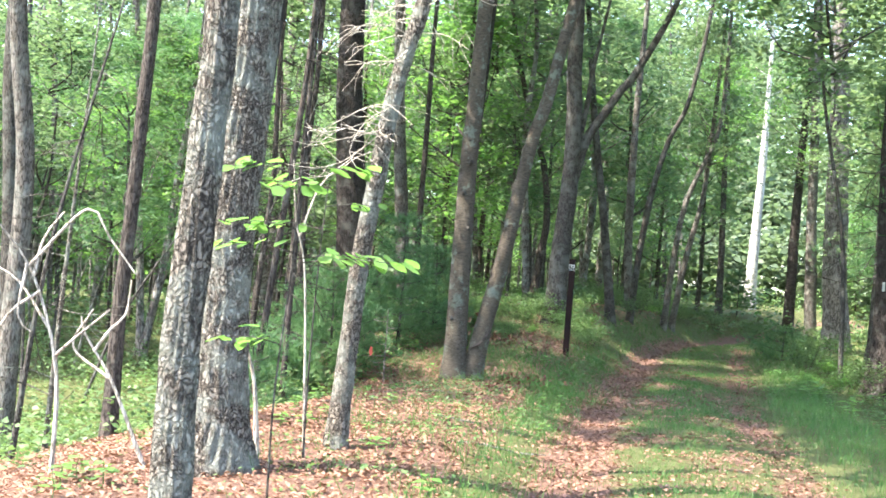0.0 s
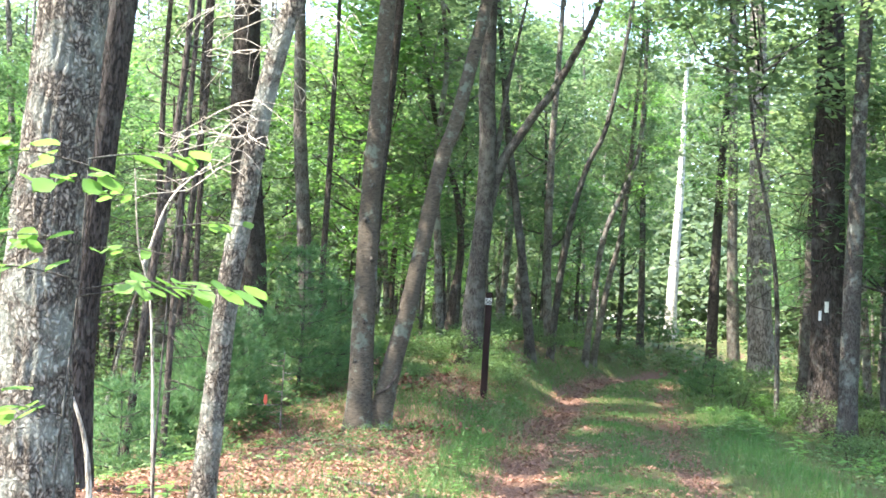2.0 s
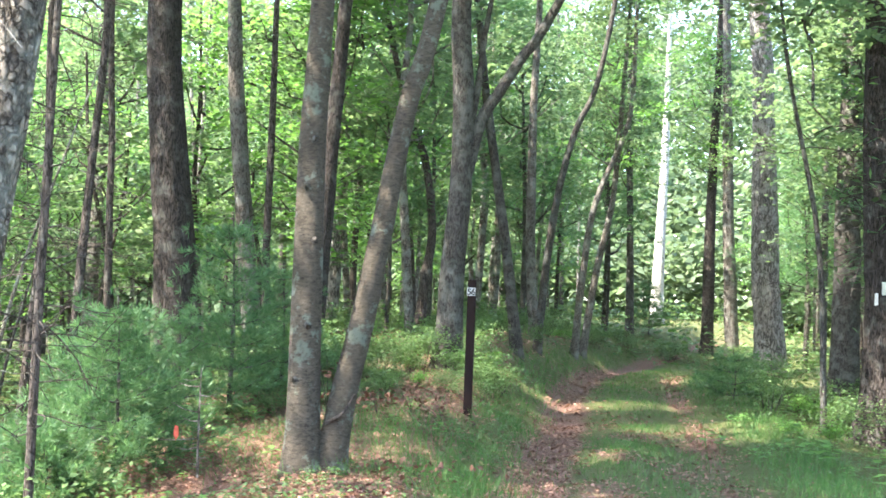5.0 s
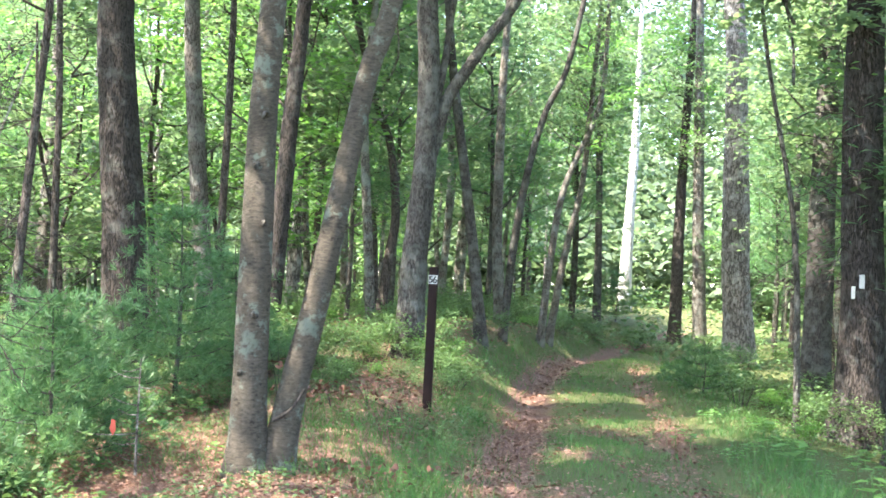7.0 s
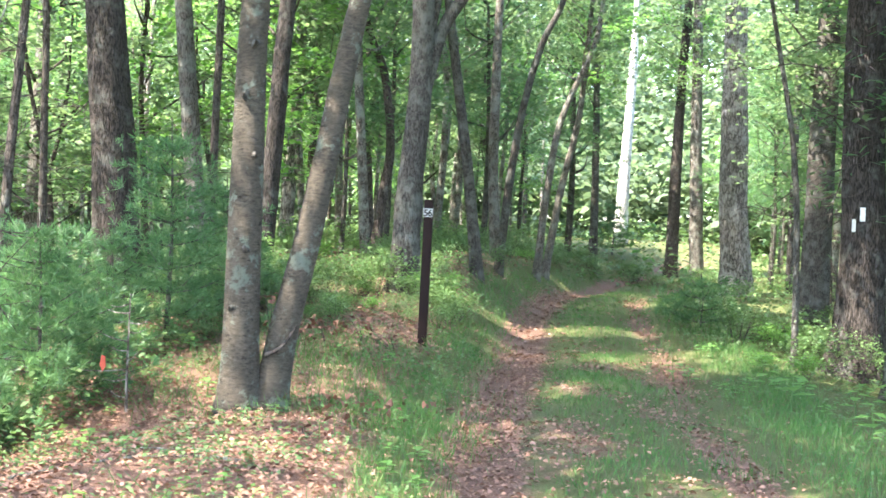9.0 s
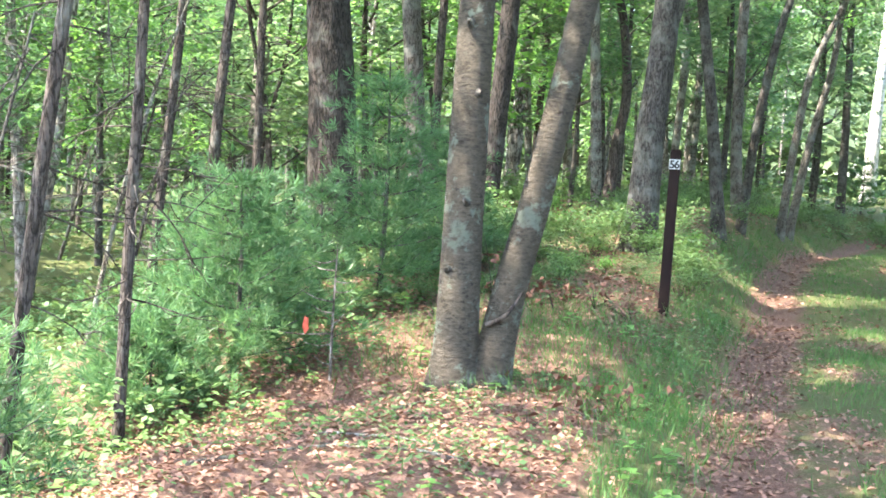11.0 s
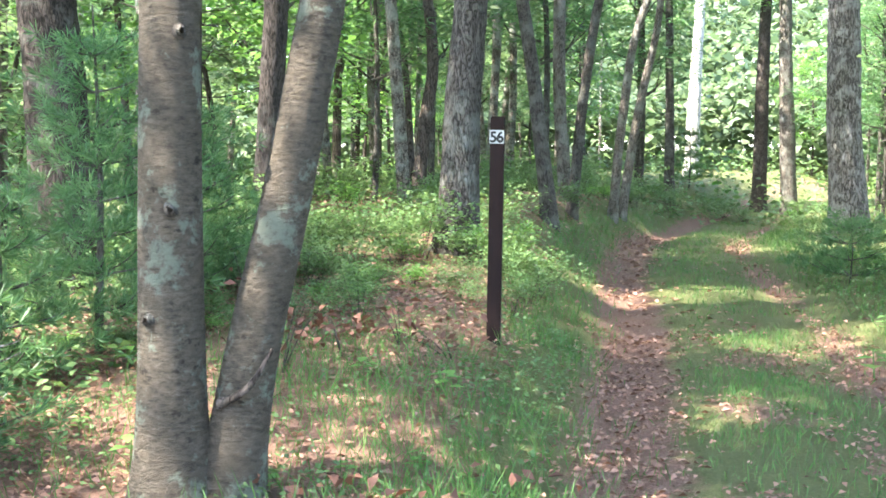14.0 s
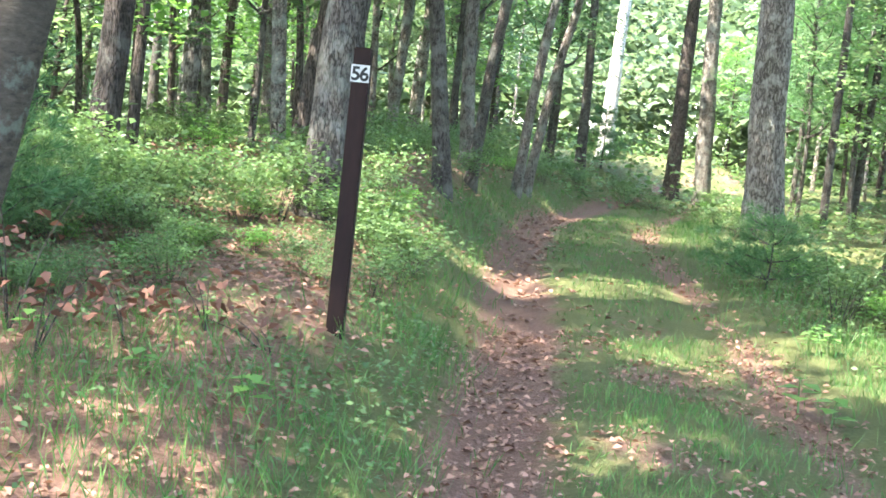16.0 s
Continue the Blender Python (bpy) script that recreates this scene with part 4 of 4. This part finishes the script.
leafy_sapling("slender sapling with bright green broad leaves in the sun", -1.3, 4.05, [(-1.3, 4.05, 0.6), (-1.26, 4.02, 1.15), (-1.24, 3.98, 1.6)],
              [(-1.26, 4.02, 1.2, 0.52, -28), (-1.26, 4.02, 1.22, 0.42, -10), (-1.26, 4.02, 1.25, 0.34, 190), (-1.25, 4.0, 1.35, 0.3, 160), (-1.24, 3.98, 1.58, 0.3, 200), (-1.24, 3.98, 1.6, 0.26, 20), (-1.24, 3.98, 1.5, 0.3, -90), (-1.28, 4.03, 0.85, 0.28, 170)], 0.088, 8, 31, M_YOUNG, 0.006)
leafy_sapling("bright sapling leaves hanging near the slender trunk", -1.3, 6.9, [(-1.3, 6.9, 0.5), (-1.28, 6.9, 1.2), (-1.25, 6.9, 1.75)],
              [(-1.27, 6.9, 1.45, 0.4, 190), (-1.26, 6.9, 1.6, 0.35, 0), (-1.25, 6.9, 1.72, 0.5, 175), (-1.28, 6.9, 1.25, 0.3, -30)], 0.085, 6, 32)
leafy_sapling("yellow-green sapling glowing in the sun beyond the track", 11.9, 41.5, [(11.9, 41.5, 0.8), (11.9, 41.5, 1.6)],
              [(11.9, 41.5, 0.5 + 0.2 * i, 0.45, 70 * i) for i in range(6)], 0.16, 7, 33)

g_seed = np.random.default_rng(77)
SEEDLINGS = []
for i in range(3):
    t = thing("seedling", (0, 0, 0), "small bright green broad-leaved seedling on the litter", "seedling", "seedlings on the bank")
    b = Build()
    b.tube([(0, 0, -0.02), (0.01, 0, 0.06), (0, 0.01, 0.12)], [0.004, 0.003, 0.002], 5)
    part("stem", b.mesh("stem", M_SHRUB, True), t)
    for k in range(6):
        a = k * 2.4 + i
        d, sd = np.array([math.cos(a), math.sin(a), 0.25 - 0.05 * k]), np.array([-math.sin(a), math.cos(a), 0])
        L, W, o = 0.085 - 0.004 * k, 0.025 + 0.004 * i, np.array([0, 0, 0.05 + 0.013 * k])
        v = [o, o + d * L * 0.45 + sd * W, o + d * L + (0, 0, -0.015), o + d * L * 0.45 - sd * W]
        f = Build()
        f.add(v, [(0, 1, 2, 3)])
        part("leaf", f.mesh("leaf", M_YOUNG), t)
    SEEDLINGS.append(t)
placed = 0
while placed < 110:
    x, y = g_seed.uniform(-2.8, 2.2), g_seed.uniform(4.8, 17.2)
    if placed > 70:
        x, y = g_seed.uniform(4.4, 7.5), g_seed.uniform(11, 22)
    d = x - float(rut(y)) - TRACK / 2
    if abs(d) < 1.2:
        continue
    m = pose(x, y, hz(x, y) - 0.005, 0, 0, g_seed.uniform(0, 360)) @ Matrix.Diagonal([g_seed.uniform(0.7, 1.5)] * 3 + [1])
    ob = SEEDLINGS[placed] if placed < 3 else copy_thing(SEEDLINGS[placed % 3], m)
    ob.matrix_basis = m
    placed += 1
for k in range(26):
    x, y = g_seed.uniform(4.6, 7.6), g_seed.uniform(11.5, 18.0)
    s = g_seed.uniform(1.6, 2.8)
    copy_thing(SEEDLINGS[k % 3], pose(x, y, hz(x, y) - 0.005, 0, 0, g_seed.uniform(0, 360)) @ Matrix.Diagonal((s, s, s, 1))).matrix_basis = pose(x, y, hz(x, y) - 0.005, 0, 0, 77 * k) @ Matrix.Diagonal((s, s, s, 1))


# ---- dead little pine with a marker ribbon ----
def dead_pine():
    x, y = -0.74, 15.5
    z = hz(x, y)
    t = thing("dead_sapling", (x, y, z), "small bare dead pine sapling with an orange marker ribbon", "dead sapling")
    b = Build()
    p = spline([(0, 0, -0.04), (0.0, 0, 0.45), (0.01, 0, 0.95)], 0.06)
    b.tube(p, np.linspace(0.013, 0.005, len(p)), 7, 0.08, 2)
    part("stem", b.mesh("stem", M_LIGHT, True), t)
    g = np.random.default_rng(8)
    for k in range(11):
        a, L, zz = g.uniform(0, 6.28), g.uniform(0.12, 0.38), 0.12 + 0.075 * k
        if k == 3:
            a, L = math.pi * 1.02, 0.5
        d = np.array([math.cos(a), math.sin(a), g.uniform(-0.1, 0.4)])
        q = spline([(0, 0, zz), d * L * 0.5 + (0, 0, zz - 0.02), d * L + (0, 0, zz)], 0.05)
        b = Build()
        b.tube(q, np.linspace(0.007, 0.002, len(q)), 5)
        part("twig", b.mesh("twig", M_LIGHT, True), t)
    b = Build()
    v = [(-0.20, -0.02, 0.46), (-0.17, -0.03, 0.45), (-0.165, -0.03, 0.37), (-0.19, -0.02, 0.33), (-0.215, -0.01, 0.38)]
    b.add([(a, c + e, d) for e in (0, 0.006) for a, c, d in v], [(0, 1, 2, 2), (0, 2, 4, 4), (2, 3, 4, 4), (7, 6, 5, 5), (9, 7, 5, 5), (9, 8, 7, 7)])
    me = bpy.data.meshes.new("ribbon")
    me.from_pydata([tuple(q) for q in b.v[0]], [], [(0, 1, 2), (0, 2, 4), (2, 3, 4), (7, 6, 5), (9, 7, 5), (9, 8, 7)])
    me.materials.append(M_TAPE)
    part("ribbon", me, t, "orange marker ribbon")


dead_pine()


# ---- withered oak sprigs ----
def withered(x, y, n, seed, tall=0.15):
    g = np.random.default_rng(seed)
    t = thing("withered_sprig", (x, y, hz(x, y)), "withered rust-brown oak sprig on the ground", "dead leaves", "withered sprigs")
    for k in range(3):
        b = Build()
        e = g.normal(0, 0.12, 2)
        p = spline([(0, 0, -0.02), (e[0] * 0.5, e[1] * 0.5, tall * 0.6), (e[0], e[1], tall)], 0.04)
        b.tube(p, np.linspace(0.005, 0.002, len(p)), 5)
        part("twig", b.mesh("twig", M_DARK, True), t)
    b = Build()
    c = g.normal(0, 1, (n, 3)) * (0.14, 0.14, 0.05) + (0, 0, tall * 0.7)
    c[:, 2] = np.maximum(c[:, 2], 0.01)
    b.leaves(c, 0.075, 0.8, 0.5, 0.4, 0.4, g)
    tagged(part("leaves", b.mesh("leaves", M_RUST), t, "rust-brown withered leaves"), kind="stuff")


for k, (x, y, n, h) in enumerate([(0.75, 14.6, 26, 0.12), (1.15, 14.35, 20, 0.15), (1.0, 14.0, 18, 0.1), (0.95, 16.9, 40, 0.25), (1.3, 17.1, 34, 0.22), (0.6, 16.6, 22, 0.35), (0.45, 17.0, 14, 0.6), (1.55, 15.0, 12, 0.1), (0.55, 13.6, 20, 0.08), (1.6, 17.0, 18, 0.15)]):
    withered(x, y, n, 300 + k, h)


# ---- low bushes ----
def shrub(seed, radius, tall, n, material):
    g = np.random.default_rng(seed)
    t = thing("shrub", (0, 0, 0), "low leafy huckleberry bush on the forest floor", "shrub", "low bushes")
    tips = []
    for k in range(9):
        a, rr = g.uniform(0, 6.28), radius * g.uniform(0.15, 0.95)
        tip = np.array([rr * math.cos(a), rr * math.sin(a), tall * g.uniform(0.55, 1.0)])
        tips.append(tip)
        b = Build()
        p = spline([(tip[0] * 0.2, tip[1] * 0.2, -0.05), tip * (0.6, 0.6, 0.5), tip], 0.12)
        b.tube(p, np.linspace(0.005, 0.002, len(p)), 4)
        part("stem", b.mesh("stem", M_DARK, True), t)
    b = Build()
    c = np.array(tips)[g.integers(0, 9, n)] * (g.uniform(0.45, 1.05, n) ** 0.6)[:, None] + g.normal(0, 1, (n, 3)) * (0.1, 0.1, 0.05)
    c[:, 2] = np.abs(c[:, 2])
    b.leaves(c, 0.05, 0.55, 0.55, 0.2, 0.1, g)
    tagged(part("leaves", b.mesh("leaves", material), t), kind="stuff")
    return t


SHRUBS = [shrub(1, 0.45, 0.42, 620, M_SHRUB), shrub(2, 0.55, 0.55, 760, M_SHRUB), shrub(3, 0.4, 0.35, 520, M_YOUNG), shrub(4, 0.6, 0.65, 820, M_SHRUB)]
g_sh = np.random.default_rng(21)
placed, tries = 0, 0
while placed < 260 and tries < 20000:
    tries += 1
    y = g_sh.uniform(15, 40)
    c = float(rut(y)) + TRACK / 2
    d = g_sh.uniform(-6.5, 7.0)
    x = c + d
    if placed > 180:
        x, y = g_sh.uniform(-0.6, 3.4), g_sh.uniform(17.0, 21.5)
        d = x - float(rut(y)) - TRACK / 2
    if (y < 37.5 and -1.55 - 0.25 * g_sh.uniform() < d < 1.9) or (d < 0 and y < 17.3 + 0.6 * abs(x - 1.4) * (x > 1.4)) or (d < 0 and y < 18.3 and abs(x - 1.95) < 0.8):
        continue
    if d > 0 and ((y < 18 and d < 3.0) or (y > 25 and d > 2.6 and g_sh.uniform() < 0.75)):
        continue
    if math.hypot(x - 2.23, y - 21.1) < 0.45 or math.hypot(x - 7, y - 23.3) < 0.8:
        continue
    m = pose(x, y, hz(x, y) - 0.01, 0, 0, g_sh.uniform(0, 360)) @ Matrix.Diagonal([g_sh.uniform(0.7, 1.25) * (float(np.clip((y - 16.6) / 4.5, 0.35, 0.85)) if d < 0 else 0.8)] * 3 + [1])
    k = int(g_sh.integers(0, 4))
    ob = SHRUBS[placed] if placed < 4 else copy_thing(SHRUBS[k], m)
    ob.matrix_basis = m
    placed += 1


# ---- ground cover, grass and litter ----
def scatter(n, x0, x1, y0, y1, keep, gen):
    """Random ground spots, kept with the chance keep(x, y)."""
    x, y = gen.uniform(x0, x1, n), gen.uniform(y0, y1, n)
    ok = gen.uniform(0, 1, n) < keep(x, y)
    return x[ok], y[ok]


def undergrowth():
    g = np.random.default_rng(41)
    b = Build()

    def keep(x, y):
        d = x - rut(y) - TRACK / 2
        edge = np.interp(y, (0, 6, 9, 12, 15, 18, 30, 60), (-3.4, -3.3, -3.0, -2.4, -1.2, 0.2, 2.5, 8))
        left = (x < edge) * 1.0
        right = (d > 2.6) * 0.7
        far = ((y > 37.5) | ((y > 35) & (np.abs(d) > 1.2))) * 1.0
        return np.clip(left + right + far, 0, 1) * (0.35 + 0.65 * (np.sin(1.3 * x + 0.7 * y) * np.sin(0.9 * y - 0.8 * x) > -0.35))
    for x0, x1, y0, y1, n, size, tall in ((-9, 1, 5, 22, 44000, 0.07, 0.6), (4, 12, 9, 24, 15000, 0.06, 0.4), (-16, 14, 20, 40, 26000, 0.10, 0.9), (-22, 34, 36, 62, 22000, 0.17, 1.3)):
        x, y = scatter(n, x0, x1, y0, y1, keep, g)
        lump = 0.5 + 0.5 * np.sin(2.1 * x + 1.7 * np.sin(1.3 * y)) * np.sin(1.9 * y)
        z = height(x, y) + g.uniform(0, 1, len(x)) ** 1.3 * tall * (0.25 + 0.75 * lump)
        b.leaves(np.stack([x, y, z], 1), size, 0.5, 0.6, 0.2, 0.1, g)
    tagged(new("undergrowth", b.mesh("undergrowth", M_SHRUB)), "dense green undergrowth of the wood", "undergrowth", kind="stuff")


undergrowth()


def ground_cover():
    """Small creeping plants on the bank and beside the track."""
    g = np.random.default_rng(43)
    b = Build()

    def keep(x, y):
        d = x - rut(y) - TRACK / 2
        lump = np.sin(2.9 * x + 1.4 * np.sin(2.1 * y)) * np.sin(2.6 * y - 0.7 * x)
        return (np.abs(d) > 1.25) * np.clip(0.35 + 0.9 * lump, 0.1, 1) * np.interp(y, (5, 11, 13, 20), (0.3, 0.6, 1, 1))
    for x0, x1, y0, y1, n, size, tall in ((-2.8, 2.8, 5, 19, 46000, 0.04, 0.12), (3.6, 9, 10, 26, 26000, 0.04, 0.2)):
        x, y = scatter(n, x0, x1, y0, y1, keep, g)
        z = height(x, y) + g.uniform(0.01, 1, len(x)) ** 1.4 * tall
        b.leaves(np.stack([x, y, z], 1), size, 0.5, 0.55, 0.2, 0.0, g)
    tagged(new("ground_cover", b.mesh("ground_cover", M_SHRUB)), "low green creeping plants over leaf litter", "ground cover", kind="stuff")


ground_cover()


def bare_saplings():
    """Thin bare leaning stems with fine twigs in the hollow."""
    g = np.random.default_rng(88)
    for i in range(16):
        x, y = g.uniform(-8.0, -3.0), g.uniform(14.5, 25)
        if i > 11:
            x, y = g.uniform(-5.5, -3.2), g.uniform(7.5, 11)
        t = thing("bare_sapling", (x, y, hz(x, y)), "thin bare leaning sapling stem with dead twigs", "sapling", "bare saplings")
        lean, h = g.normal(0.08, 0.22), g.uniform(2.5, 4.5)
        p = spline([(0, 0, -0.1), (lean * h * 0.35, g.normal(0, 0.1), h * 0.45), (lean * h, g.normal(0, 0.2), h)], 0.15)
        b = Build()
        b.tube(p, np.linspace(0.028, 0.008, len(p)), 7, 0.08, i)
        pale = M_OAK if i % 3 == 0 else M_GREY
        part("stem", b.mesh("stem", pale, True), t)
        dead_twigs(t, p, 0.5, h, 12, 0.75, 400 + i, pale, 0.006)


bare_saplings()


def grass():
    g = np.random.default_rng(51)
    b = Build()

    def keep(x, y):
        d = x - rut(y) - TRACK / 2
        strip = np.maximum(np.exp(-((d - 0.05) / 0.48) ** 4) * 0.8, 0.3 * np.exp(-((d - 0.6) / 0.6) ** 4))
        right = np.exp(-((d - 1.7) / 0.5) ** 4) * 0.7
        left = np.exp(-((d + 1.4) / 0.36) ** 4) * 0.5
        tuft = np.exp(-((x - 1.4) / 0.5) ** 2 - ((y - 14.5) / 0.8) ** 2) + 0.75 * np.exp(-((x - 0.9) / 1.2) ** 2 - ((y - 16.0) / 1.2) ** 2)
        bank = 0.25 * np.exp(-((x + 0.1) / 1.0) ** 2 - ((y - 8.5) / 2.5) ** 2)
        patch = 0.35 + 0.65 * (np.sin(2.3 * x + np.sin(1.7 * y)) * np.sin(1.9 * y + 0.5) > -0.45)
        thin = 1 - 0.85 * worn(x, y) * np.exp(-((d - 0.3) / 1.2) ** 4)
        return np.clip(np.maximum.reduce([strip, right, left, tuft, bank]) * patch * thin, 0, 1)
    for y0, y1, n, w in ((4.0, 12, 60000, 0.0045), (12, 20, 75000, 0.005), (20, 38, 60000, 0.008)):
        lo, hi = float(rut(y0)) - 2.2, float(rut(y1)) + TRACK + 2.2
        x, y = scatter(n, lo, hi, y0, y1, keep, g)
        k = len(x)
        d = x - rut(y) - TRACK / 2
        L = (0.075 + 0.07 * np.clip(np.abs(d) - 0.5, 0, 1)) * g.uniform(0.6, 1.5, k)
        dirs = np.stack([g.normal(0, 0.42, k), g.normal(0, 0.42, k), np.ones(k)], 1)
        b.needles(np.stack([x, y, height(x, y) - 0.01], 1), dirs, L, w, g)
    tagged(new("grass", b.mesh("grass", M_GRASS)), "thin green woodland grass between and beside the ruts", "grass", kind="stuff")


grass()


def litter():
    g = np.random.default_rng(61)
    b = Build()

    def keep(x, y):
        return np.clip(0.012 + 1.1 * np.maximum(bareness(x, y) - 0.08, 0) * (0.75 + 0.25 * np.sin(3.1 * x + 2 * np.sin(y)) * np.sin(2.7 * y)), 0, 1)
    for x0, x1, y0, y1, n, size in ((-4, 3.5, 4.2, 12, 40000, 0.044), (-3, 5.5, 12, 20, 40000, 0.045), (0.5, 9, 20, 34, 12000, 0.065)):
        x, y = scatter(n, x0, x1, y0, y1, keep, g)
        z = height(x, y) + g.uniform(0.012, 0.035, len(x))
        b.leaves(np.stack([x, y, z], 1), size, 0.28, 0.6, 0.35, 0.0, g)
    tagged(new("leaf_litter", b.mesh("leaf_litter", M_FALLEN)), "reddish-brown fallen oak leaves on the ground", "leaf litter", kind="stuff")


litter()
